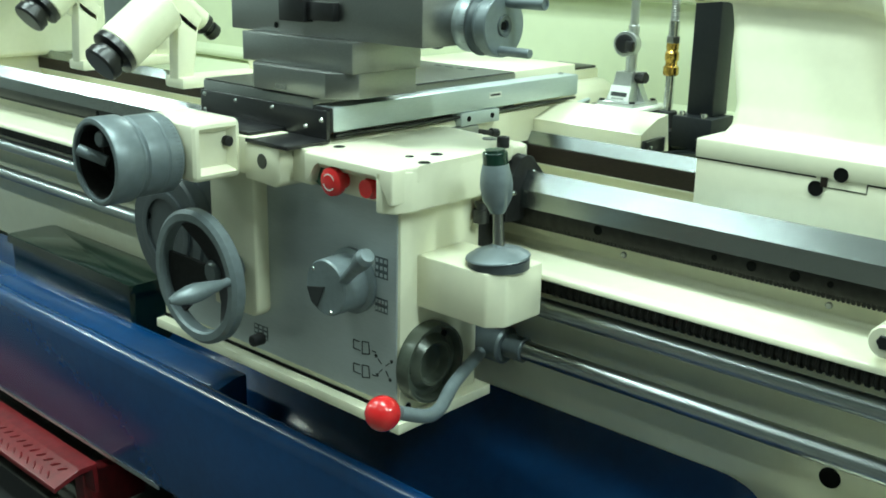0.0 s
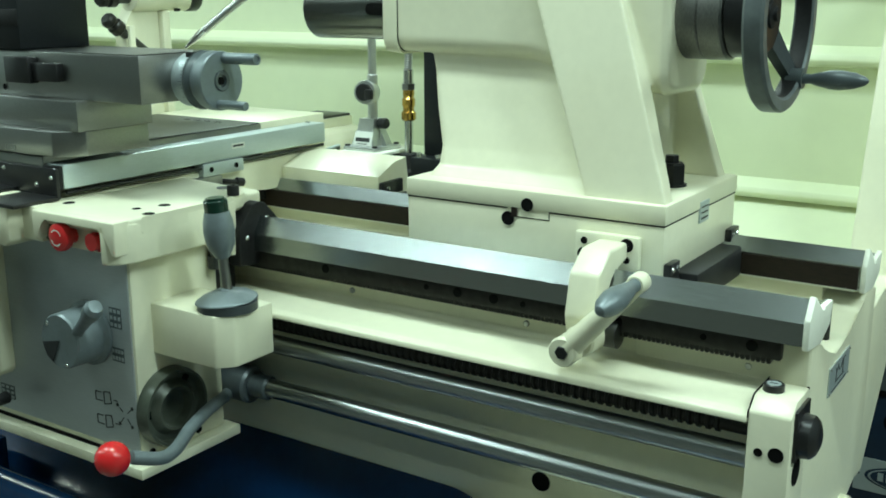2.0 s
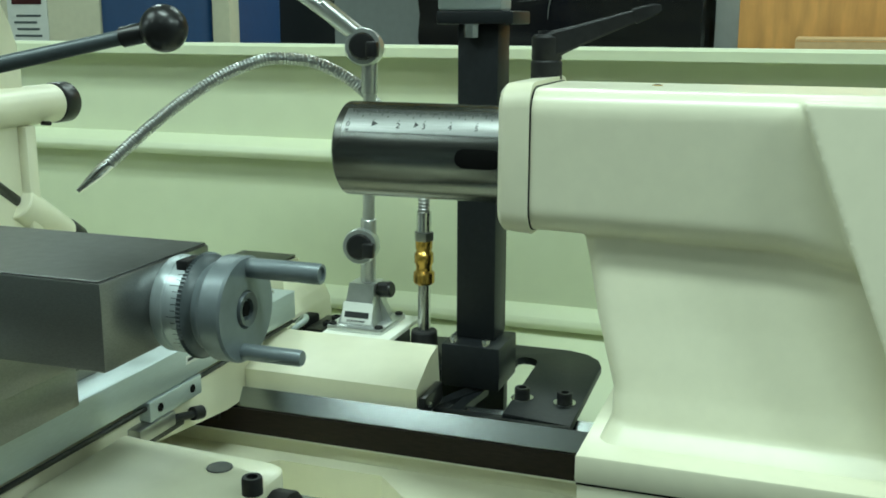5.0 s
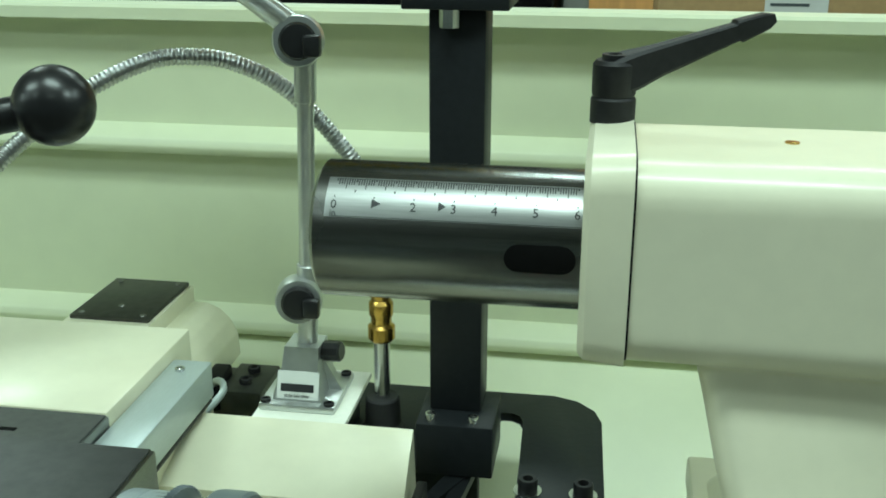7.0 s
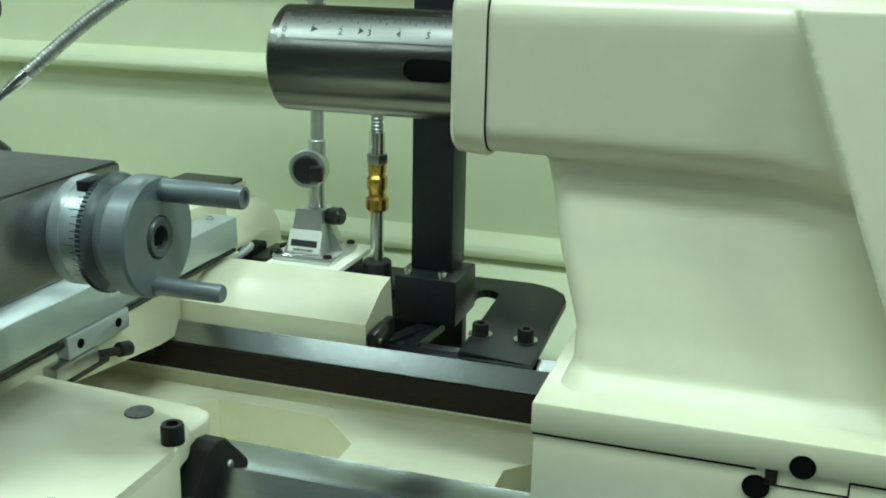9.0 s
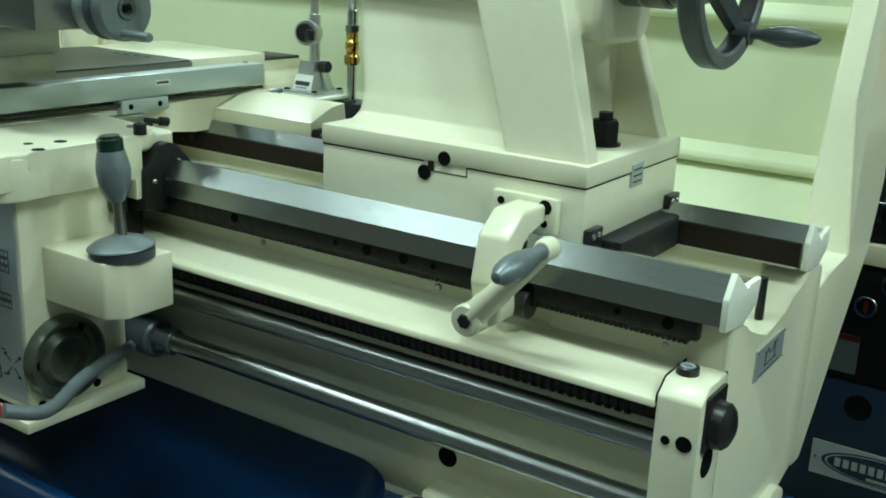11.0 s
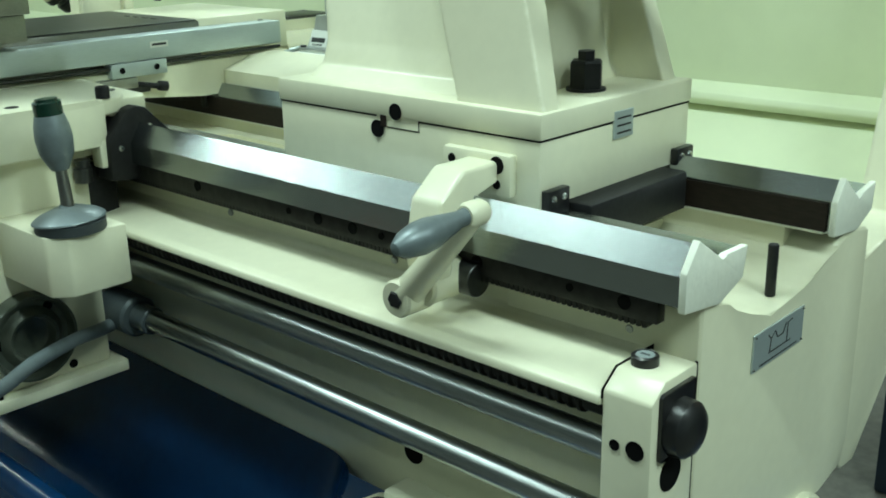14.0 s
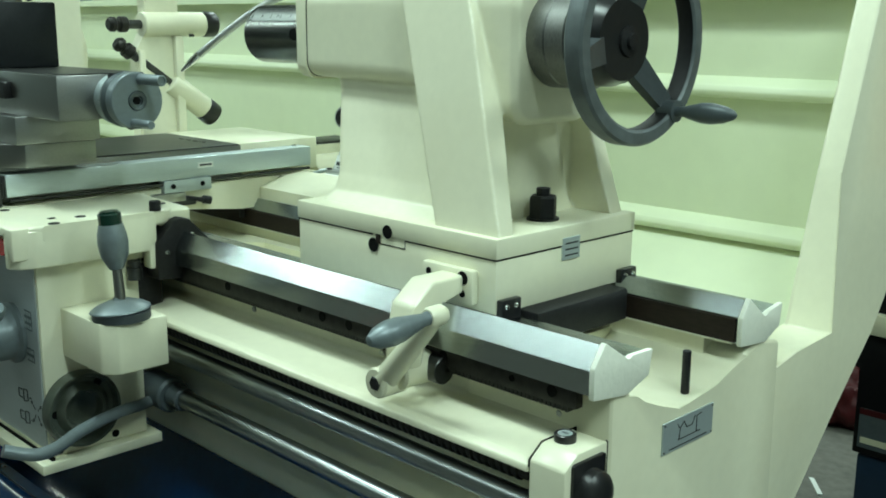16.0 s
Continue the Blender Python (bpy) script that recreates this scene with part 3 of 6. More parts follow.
def loft(rings, bm=None):
    """A body through rings of equally many points, closed at both ends."""
    bm = bm or bmesh.new()
    vs = [[bm.verts.new(p) for p in ring] for ring in rings]
    n = len(vs[0])
    for a, b in zip(vs, vs[1:]):
        for k in range(n):
            bm.faces.new((a[k], a[(k + 1) % n], b[(k + 1) % n], b[k]))
    bm.faces.new(vs[0][::-1])
    bm.faces.new(vs[-1])
    return bm


def round_rect(x0, y0, x1, y1, r, z, n=5):
    out = []
    for cx, cy, a0 in ((x1 - r, y1 - r, 0), (x0 + r, y1 - r, 90), (x0 + r, y0 + r, 180), (x1 - r, y0 + r, 270)):
        for i in range(n + 1):
            a = radians(a0 + 90 * i / n)
            out.append((cx + r * math.cos(a), cy + r * math.sin(a), z))
    return out


# neck that spreads into the base
rings = []
for z, x0, x1, y0, y1 in ((0.985, -0.596, -0.27, 0.066, 0.316), (1.001, -0.586, -0.272, 0.082, 0.306), (1.014, -0.580, -0.274, 0.096, 0.296), (1.04, -0.581, -0.276, 0.106, 0.288), (1.10, -0.601, -0.278, 0.124, 0.274), (1.150, -0.613, -0.280, 0.137, 0.262), (1.172, -0.619, -0.280, 0.140, 0.260), (1.215, -0.620, -0.280, 0.140, 0.260)):
    rings.append(round_rect(x0, y0, x1, y1, 0.018, z))
cast = loft(rings)
# barrel housing, a rounded rectangle in section
def barrel_ring(x, y0, y1, z0, z1, r):
    return [(x, p[0], p[1]) for p in round_rect(y0, z0, y1, z1, r, 0, 6)]
BY0, BY1 = 0.123, 0.273
loft([barrel_ring(-0.674, BY0, BY1, 1.176, 1.308, 0.024), barrel_ring(-0.44, BY0 - 0.002, BY1, 1.172, 1.308, 0.024), barrel_ring(-0.240, BY0 - 0.006, BY1 + 0.004, 1.128, 1.308, 0.030), barrel_ring(-0.230, BY0, BY1 - 0.002, 1.136, 1.301, 0.030)], cast)
part("front_plate", loft([barrel_ring(-0.696, BY0 + 0.004, BY1 - 0.004, 1.178, 1.307, 0.020), barrel_ring(-0.692, BY0, BY1, 1.174, 1.311, 0.022), barrel_ring(-0.6660, BY0 - 0.002, BY1 + 0.002, 1.172, 1.313, 0.022)]), CREAM, tail)
part("plate_gap", loft([barrel_ring(-0.6664, BY0 - 0.0008, BY1 + 0.0008, 1.1752, 1.3088, 0.0248), barrel_ring(-0.6646, BY0 - 0.0008, BY1 + 0.0008, 1.1752, 1.3088, 0.0248)]), HOLE, tail)
# slanting rib on the operator side and the two rear legs round the clamp nut
rib = prism([(-0.436, 1.303), (-0.308, 1.303), (-0.194, 0.982), (-0.308, 0.982)], "y", 0.0, 0.06, 0.004, 2)
for v in rib.verts:   # the rib runs out into the barrel at its top and stands proud at the base
    k = (v.co.z - 0.997) / 0.306
    v.co.y = (0.058 + 0.050 * k) if v.co.y < 0.03 else 0.086 + 0.070 * k
rib_mesh = bpy.data.meshes.new("rib")
rib.to_mesh(rib_mesh)
rib.free()
cast.from_mesh(rib_mesh)
bpy.data.meshes.remove(rib_mesh)
prism([(-0.300, 1.145), (-0.262, 1.145), (-0.206, 0.985), (-0.290, 0.985)], "y", 0.298, 0.327, 0, 2, cast)
prism([(0.067, 0.985), (0.110, 1.14), (0.290, 1.14), (0.325, 0.985)], "x", -0.320, -0.284, 0, 2, cast)
body = part("cast_body", cast, CREAM, tail, "cream painted cast housing with a slanting rib", 80)
melt = body.modifiers.new("fillets", "REMESH")   # the pieces become one casting with soft inner corners
melt.mode, melt.voxel_size, melt.use_smooth_shade = "VOXEL", 0.0021, True
soften = body.modifiers.new("soften", "SMOOTH")
soften.factor, soften.iterations = 0.5, 9
nut = part("clamp_nut", turned([(0, 0), (0.019, 0), (0.019, 0.030), (0.017, 0.033), (0.010, 0.033), (0.010, 0.043), (0, 0.043)], pose(-0.246, 0.195, 0.999), 6), MATT_BLACK, tail, "black hexagon clamp nut on its stud")
part("washer", turned([(0, 0), (0.022, 0), (0.022, 0.003), (0, 0.003)], pose(-0.246, 0.195, 0.9988), 24), MATT_BLACK, nut)
# quill with its scale
quill = part("quill", turned([(0, 0.0), (0.030, 0.0), (0.044, 0.0), (0.048, 0.003), (0.048, 0.20), (0, 0.20)], aim((-0.8765, QY, QZ), (0, QY, QZ)), 64), QUILL_STEEL, tail, "polished steel quill engraved with an inch scale")
def on_quill(x, a, r=0.0482):
    return (x, QY - r * math.cos(radians(a)), QZ + r * math.sin(radians(a)))
# a lighter strip round the quill paints in the lamp's reflection
band = bmesh.new()
for x0, x1 in ((-0.866, -0.69),):
    prev = None
    for a in range(26, 63, 4):
        p, q = band.verts.new(on_quill(x0, a, 0.0483)), band.verts.new(on_quill(x1, a, 0.0483))
        if prev:
            band.faces.new((prev[0], prev[1], q, p))
        prev = (p, q)
part("glint_band", band, GLINT_STEEL, quill, "lighter band under the scale painting a lamp's reflection")
Q0, INCH = -0.860, 0.0267
bm = bmesh.new()
for i in range(0, 97):
    x = Q0 + i * INCH / 16
    a1 = 60 - (18 if i % 16 == 0 else 13 if i % 8 == 0 else 10 if i % 4 == 0 else 6)
    w = 0.00034 if i % 8 else 0.00048
    ps = [band_p for band_p in (on_quill(x - w, 60, 0.0485), on_quill(x + w, 60, 0.0485), on_quill(x + w, a1, 0.0485), on_quill(x - w, a1, 0.0485))]
    bm.faces.new([bm.verts.new(p) for p in ps])
part("engraved_scale", bm, INK, quill, "fine black engraved inch divisions")


def lettering(text, size, m, mat, parent, name="lettering", depth=0.0003, align="CENTER"):
    """Writing in the built-in font, as a thin mesh, lying in the pose's xy plane."""
    curve = bpy.data.curves.new(name, "FONT")
    curve.body, curve.size, curve.extrude, curve.align_x, curve.align_y = text, size, depth, align, "CENTER"
    curve.resolution_u = 2
    tmp = bpy.data.objects.new(name, curve)
    me = bpy.data.meshes.new_from_object(tmp)
    bpy.data.objects.remove(tmp)
    me.transform(m)
    ob = new(name, me)
    me.materials.clear()
    me.materials.append(mat)
    if parent:
        ob.parent = parent
    return ob


bm = bmesh.new()
for a0 in (60.0, 26.5):   # fine lines that bound the scale
    bm.faces.new([bm.verts.new(p) for p in (on_quill(Q0, a0, 0.0485), on_quill(Q0 + 0.165, a0, 0.0485), on_quill(Q0 + 0.165, a0 + 0.5, 0.0485), on_quill(Q0, a0 + 0.5, 0.0485))])
for i in range(0, 150, 2):   # the millimetre scale above
    x = Q0 + i * 0.001
    bm.faces.new([bm.verts.new(p) for p in (on_quill(x, 70, 0.0485), on_quill(x + 0.0004, 70, 0.0485), on_quill(x + 0.0004, 76 if i % 10 else 82, 0.0485), on_quill(x, 76 if i % 10 else 82, 0.0485))])
part("scale_border", bm, INK, quill)
for i in range(7):
    a = 36
    if i == 1:
        continue
    p = on_quill(Q0 + i * INCH, a, 0.0484)
    lettering("0123456"[i], 0.0088, Matrix.Translation(p) @ pose(0, 0, 0, 90 - a, 0, 0), INK, quill, "scale_number")
for ax, al in ((0.95 * INCH, 0.0065), (2.62 * INCH, 0.005)):   # two engraved arrows
    bm = bmesh.new()
    bm.faces.new([bm.verts.new(on_quill(Q0 + ax + u, 38 + v, 0.0485)) for u, v in ((0, 4), (0, -4), (al, 0))])
    part("scale_arrow", bm, INK, quill)
lettering("in", 0.0064, Matrix.Translation(on_quill(Q0, 29, 0.0484)) @ pose(0, 0, 0, 61, 0, 0), INK, quill, "scale_unit")
bm = bmesh.new()
prev = None
for i in range(25):   # a rounded slot, laid round the quill in strips
    u = -0.0095 + 0.019 * i / 24
    half = math.sqrt(max(0.0, 0.0095 ** 2 - u * u))
    a = u / 0.048 + 0.01
    y, z = QY - 0.0486 * math.cos(a), QZ + 0.0486 * math.sin(a)
    cur = (bm.verts.new((-0.736 - half, y, z)), bm.verts.new((-0.709 + half, y, z)))
    if prev:
        bm.faces.new((prev[0], prev[1], cur[1], cur[0]))
    prev = cur
part("drift_slot", bm, HOLE, quill, "dark rounded slot in the quill")
# screws and bolts in the base
holes_row([(-0.396, 0.0478, 0.9795)], 0.0088, tail)
holes_row([(-0.427, 0.0494, 0.957)], 0.0094, tail)
part("joint_notch", box(-0.4215, 0.0487, 0.9605, -0.4125, 0.0497, 0.9745, 0), RUSTY, base, "rust-brown notch in the joint")
tplate = part("maker_plate", box(-0.1968, 0.176, 0.953, -0.1942, 0.212, 0.983, 0.0005, 1), PALE_GREY, tail, "small grey metal maker's plate")
for k in range(3):
    part("printed_bar", box(-0.1943, 0.181, 0.958 + k * 0.008, -0.1938, 0.207, 0.960 + k * 0.008, 0), INK, tplate)
# way wipers on the right face
for y0 in (0.052, 0.298):
    w = part("way_wiper", box(-0.197, y0, 0.893, -0.187, y0 + 0.036, 0.922, 0.002), BLACK, tail, "black rubber way wiper with two screws")
    for k in (0.009, 0.026):
        part("screw", turned([(0, 0.003), (0.003, 0.002), (0.004, 0), (0, 0)], aim((-0.187, y0 + k, 0.913), (1, y0 + k, 0.913)), 12), BRIGHT_STEEL, w)
part("clamp_shoe", box(-0.46, 0.095, 0.858, -0.165, 0.285, 0.903, 0.004), MATT_BLACK, tail)
# top lever
part("lever_base", turned([(0, 0), (0.017, 0), (0.017, 0.018), (0.0155, 0.020), (0.0165, 0.022), (0.0165, 0.044), (0.014, 0.047), (0, 0.047)], pose(-0.681, 0.243, 1.310) @ Matrix.Scale(0.92, 4), 28), MATT_BLACK, tail)
P0, P1 = Vector((-0.681, 0.243, 1.342)), Vector((-0.5747, 0.274, 1.380))
along = (P1 - P0).normalized()
side = along.cross(Vector((0, 0, 1))).normalized()
rise = side.cross(along)
rings = []
for t, w, h in ((0.0, 0.013, 0.012), (0.10, 0.0125, 0.0125), (0.26, 0.0075, 0.0105), (0.76, 0.006, 0.0060), (0.775, 0.0062, 0.0078), (0.95, 0.006, 0.0055), (1.0, 0.004, 0.003)):
    c = P0.lerp(P1, t)
    rings.append([c + side * u * w + rise * v * h for u, v in ((1, 0.8), (0.8, 1), (-0.8, 1), (-1, 0.8), (-1, -0.8), (-0.8, -1), (0.8, -1), (1, -0.8))])
part("clamp_lever", loft(rings), MATT_BLACK, tail, "black plastic clamping lever")
part("lever_screw", turned([(0, 0), (0.009, 0), (0.009, 0.0035), (0.005, 0.0035), (0.0045, 0.001), (0, 0.001)], pose(-0.681, 0.243, 1.3535), 20), MATT_BLACK, tail)
part("oil_ball", turned([(0, 0.001), (0.0025, 0.0012), (0.0048, 0.0008), (0.0048, 0), (0, 0)], pose(-0.565, 0.205, 1.308), 16), BRASS, tail, "brass ball oiler")
# handwheel end
part("graduated_collar", turned([(0, 0), (0.061, 0), (0.062, 0.002), (0.062, 0.038), (0.0605, 0.040), (0.0625, 0.042), (0.0625, 0.070), (0.059, 0.073), (0.050, 0.073), (0.050, 0.076), (0, 0.076)], aim((-0.242, QY, QZ), (1, QY, QZ)), 56), DULL_STEEL, tail, "dull steel graduated collar")
part("collar_hub", turned([(0, 0.074), (0.0585, 0.076), (0.0575, 0.100), (0.050, 0.118), (0, 0.118)], aim((-0.242, QY, QZ), (1, QY, QZ)), 40), BLACK, tail)
part("zero_plate", box(-0.226, QY - 0.036, QZ + 0.0525, -0.186, QY - 0.014, QZ + 0.0612, 0.0008), BRIGHT_STEEL, tail)
WX, WZ = -0.111, QZ - 0.002
WY = QY + 0.007
wheel = part("handwheel_rim", turned([(0.107, -0.011), (0.110, -0.0135), (0.1235, -0.0135), (0.1265, -0.010), (0.1265, 0.010), (0.1235, 0.0135), (0.110, 0.0135), (0.107, 0.011), (0.107, -0.011)], aim((WX, WY, WZ), (1, WY, WZ)), 72), WORN_RIM, tail, "worn grey cast handwheel rim")
part("hub", turned([(0, -0.034), (0.0515, -0.034), (0.0515, -0.021), (0.047, -0.017), (0.020, -0.015), (0.018, -0.010), (0.010, -0.008), (0.009, -0.004), (0, -0.003)], aim((WX, WY, WZ), (1, WY, WZ)), 40), MATT_BLACK, wheel)
part("rim_inside", turned([(0.1065, -0.0105), (0.1060, -0.009), (0.1060, 0.009), (0.1065, 0.0105)], aim((WX, WY, WZ), (1, WY, WZ)), 72), MATT_BLACK, wheel, "dark inner face of the rim")
for a in (-48, 72, 192):
    d = Vector((0, math.cos(radians(a)), math.sin(radians(a))))
    s = Vector((0, -d.z, d.y))
    c = Vector((WX, WY, WZ))
    r0 = [c + d * 0.03 + s * 0.020 + Vector((-0.031, 0, 0)), c + d * 0.03 - s * 0.020 + Vector((-0.031, 0, 0)), c + d * 0.03 - s * 0.018 + Vector((-0.017, 0, 0)), c + d * 0.03 + s * 0.018 + Vector((-0.017, 0, 0))]
    r1 = [c + d * 0.109 + s * 0.013 + Vector((-0.010, 0, 0)), c + d * 0.109 - s * 0.013 + Vector((-0.010, 0, 0)), c + d * 0.109 - s * 0.011 + Vector((0.002, 0, 0)), c + d * 0.109 + s * 0.011 + Vector((0.002, 0, 0))]
    part("spoke", loft([r0, r1]), DISC, wheel)
hp = Vector((WX + 0.004, QY + 0.078, WZ - 0.087))
part("handle_boss", turned([(0, -0.01), (0.014, -0.01), (0.014, 0.012), (0, 0.012)], aim(hp, hp + Vector((1, 0, 0))), 20), SLATE, wheel)
part("handle", turned([(0, 0.012), (0.0075, 0.012), (0.0065, 0.022), (0.009, 0.030), (0.013, 0.048), (0.0135, 0.060), (0.011, 0.078), (0.006, 0.092), (0.002, 0.096), (0, 0.097)], aim(hp, hp + Vector((1, 0, 0))), 24), SLATE, wheel, "grey revolving handle")
# lever arm on the operator side: bracket over the way, arm with revolving grip
arm = part("clamp_bracket", prism([(0.052, 0.948), (-0.012, 0.948), (-0.046, 0.922), (-0.058, 0.868), (-0.052, 0.842), (-0.030, 0.842), (-0.032, 0.880), (-0.012, 0.914), (0.010, 0.9255), (0.052, 0.9255)], "x", -0.284, -0.242, 0.005, 3), CREAM, tail, "cream cast bracket arching over the way")
part("bracket_flange", box(-0.318, 0.038, 0.911, -0.2255, 0.0505, 0.9555, 0.004), CREAM, tail)
holes_row([(-0.2425, 0.0377, 0.944), (-0.3035, 0.0377, 0.925)], 0.0085, arm)
holes_row([(-0.2425, 0.0377, 0.924), (-0.3035, 0.0377, 0.9435)], 0.0045, arm)
part("crank_boss", rod((-0.262, -0.058, 0.836), (-0.262, -0.003, 0.836), 0.021, 28, 0.003), CREAM, tail)
part("pinion", rod((-0.252, -0.006, 0.836), (-0.229, -0.006, 0.836), 0.018, 18, 0.001), DARK_STEEL, tail)
C0, C1 = Vector((-0.274, -0.066, 0.826)), Vector((-0.180, -0.069, 0.929))
crank = part("crank_arm", tube([C0, C1], 0.017, 20, None, 6, lambda t: 0.0165 - 0.0055 * t), CREAM, tail, "cream crank arm with hexagon socket bolt")
part("crank_end", turned([(0, -0.028), (0.018, -0.028), (0.0195, -0.024), (0.0195, 0.012), (0.0175, 0.015), (0, 0.015)], aim(C0, C0 + Vector((0, -1, 0))), 28), CREAM, crank)
part("socket_bolt", turned([(0.0, 0.0152), (0.0095, 0.0152), (0.008, 0.0175), (0, 0.0175)], aim(C0, C0 + Vector((0, -1, 0))), 6), MATT_BLACK, crank)
part("crank_knuckle", turned([(0, -0.013), (0.010, -0.013), (0.0125, -0.008), (0.0125, 0.008), (0.010, 0.013), (0, 0.013)], aim(C1, C1 + Vector((0, -1, 0))), 24), CREAM, crank)
part("crank_grip", turned([(0, 0), (0.0085, 0), (0.008, 0.010), (0.0105, 0.022), (0.0150, 0.044), (0.0155, 0.058), (0.0125, 0.074), (0.006, 0.085), (0, 0.088)], aim(C1 + Vector((0, -0.010, 0)), (-0.1885, -0.171, 0.9154)), 28), GREY, crank, "grey blue revolving grip")

# ---- carriage: saddle and apron ----
car = thing("lathe_carriage", "cream lathe carriage with grey apron panel and handwheels", "carriage")
AX0, AX1, AY = -1.50, -0.890, -0.232
body = part("apron_body", prism([(AX0, AY), (AX1, AY), (AX1, -0.062), (AX0, -0.062)], "z", 0.578, 0.912, 0.004), CREAM, car)
panel = part("apron_panel", box(-1.420, AY - 0.003, 0.592, AX1 - 0.004, AY, 0.900, 0.0012, 1), PANEL, body, "brushed grey front panel with printed symbols")
part("apron_column", prism([(-1.300, 0.660), (-1.300, 0.905), (-1.182, 0.905), (-1.182, 0.672), (-1.194, 0.660)], "y", -0.262, AY, 0.006, 3), CREAM, body)
part("drip_plate", box(-1.50, -0.252, 0.560, -0.872, -0.045, 0.577, 0.002), CREAM, car, "cream drip plate under the apron")
part("drip_groove", box(-1.498, -0.2335, 0.577, -0.880, -0.228, 0.583, 0), HOLE, car)
# top cover with its rounded front corner and flare towards the way
cover = [(-1.060, -0.262), (-0.890, -0.262), (-0.872, -0.256), (-0.864, -0.242), (-0.862, -0.225), (-0.862, -0.050), (-0.866, -0.022), (-0.874, -0.006), (-0.888, 0.004), (-0.96, 0.022), (-1.060, 0.040)]
part("top_cover", prism(cover, "z", 0.934, 0.9575, 0.005, 3), CREAM, car)
part("cover_corner", prism([(-0.898, -0.274), (-0.886, -0.274), (-0.870, -0.262), (-0.8625, -0.240), (-0.8615, -0.040), (-0.906, -0.040)], "z", 0.893, 0.952, 0.004, 3), CREAM, car)
part("cover_lip", prism([(-1.046, 0.957), (-0.866, 0.957), (-0.866, 0.907), (-0.874, 0.907), (-0.890, 0.944), (-0.898, 0.948), (-1.016, 0.948), (-1.026, 0.942), (-1.036, 0.912), (-1.046, 0.915)], "y", -0.274, -0.245, 0.0035, 3), CREAM, car)
part("cover_tail", prism([(-1.06, -0.03), (-0.872, -0.03), (-0.871, 0.018), (-0.876, 0.030), (-0.890, 0.036), (-1.06, 0.044)], "z", 0.930, 0.9535, 0.004, 3), CREAM, car)
part("cover_joint", box(-0.8895, -0.238, 0.9025, -0.8855, -0.064, 0.9060, 0), HOLE, car)
part("way_bridge", prism([(-0.062, 0.912), (-0.062, 0.930), (0.030, 0.930), (0.030, 0.9075), (0.028, 0.9075), (0.004, 0.9225), (-0.020, 0.895), (-0.024, 0.868), (-0.062, 0.868)], "x", -1.46, -0.893, 0), CREAM, car)
part("cover_leg", box(-0.887, -0.0545, 0.8635, -0.8615, -0.0405, 0.905, 0.003), CREAM, car)
part("guide_bolt", turned([(0, 0), (0.012, 0), (0.012, 0.020), (0.0085, 0.020), (0.0085, 0.026), (0.0105, 0.026), (0.0105, 0.031), (0, 0.031)], pose(-0.876, -0.076, 0.848), 20), DARK_STEEL, car)
wiper = part("way_wiper", prism([(-0.0465, 0.846), (-0.045, 0.906), (-0.0135, 0.940), (0.0, 0.9435), (0.015, 0.9395), (0.031, 0.9215), (0.050, 0.903), (0.050, 0.884), (-0.006, 0.842)], "x", -0.892, -0.852, 0.002), MATT_BLACK, car, "black way wiper with bright screws")
for wy, wz in ((-0.0285, 0.889), (0.018, 0.9135)):
    part("screw", turned([(0, 0.003), (0.0035, 0.002), (0.0045, 0), (0, 0)], aim((-0.852, wy, wz), (1, wy, wz)), 12), BRIGHT_STEEL, wiper)
part("wiper_backing", box(-0.905, -0.100, 0.790, -0.893, -0.018, 0.880, 0.002), MATT_BLACK, car)
# holes and bolts in the cover
for hx, hy, hr in ((-0.872, -0.205, 0.0085), (-0.915, -0.190, 0.006), (-0.900, -0.150, 0.0085), (-1.035, -0.215, 0.0085)):
    part("oil_hole", turned([(hr * 1.1, 0), (hr, 0.0006), (0, 0.0004)], pose(hx, hy, 0.9575), 20), HOLE, car)
part("slotted_plug", turned([(0.0125, 0), (0.012, 0.001), (0, 0.001)], pose(-0.926, 0.0, 0.9575), 24), DARK_STEEL, car)
cap_screw((-0.870, -0.037, 0.9575), (-0.870, -0.037, 2), 0.0095, car, "cap_screw", head=0.016)
# square boss in front with its plug
boss = part("screw_boss", prism([(-1.168, 0.900), (-1.168, 0.955), (-1.084, 0.958), (-1.084, 0.905), (-1.096, 0.896)], "y", -0.288, -0.215, 0.004), CREAM, car)
part("boss_side", box(-1.10, -0.262, 0.905, -1.042, -0.230, 0.957, 0.003), CREAM, car)
part("boss_plug", turned([(0, 0.001), (0.010, 0.001), (0.0115, 0), (0, 0)], aim((-1.125, -0.288, 0.932), (-1.125, -1, 0.932)), 24), DARK_STEEL, boss)
bm = box(-1.318, -0.368, 0.899, -1.182, -0.280, 0.990, 0.011, 3)
side_face = max((f for f in bm.faces if f.normal.x > 0.99), key=lambda f: f.calc_area())
got = bmesh.ops.inset_individual(bm, faces=[side_face], thickness=0.012, depth=0.0)
bmesh.ops.translate(bm, verts=side_face.verts[:], vec=(-0.014, 0, 0))
part("bearing_block", bm, CREAM, car, "cream bearing block with a pocket in its side")
part("saddle_nose", box(-1.345, -0.286, 0.905, -1.150, -0.212, 0.9635, 0.004), CREAM, car)
part("clamp_bolt", rod((-1.200, -0.300, 0.955), (-1.186, -0.300, 0.955), 0.008, 14, 0.001), MATT_BLACK, car)
# cross feed dial
DA = aim((-1.256, -0.485, 0.938), (-1.256, 0, 0.938))
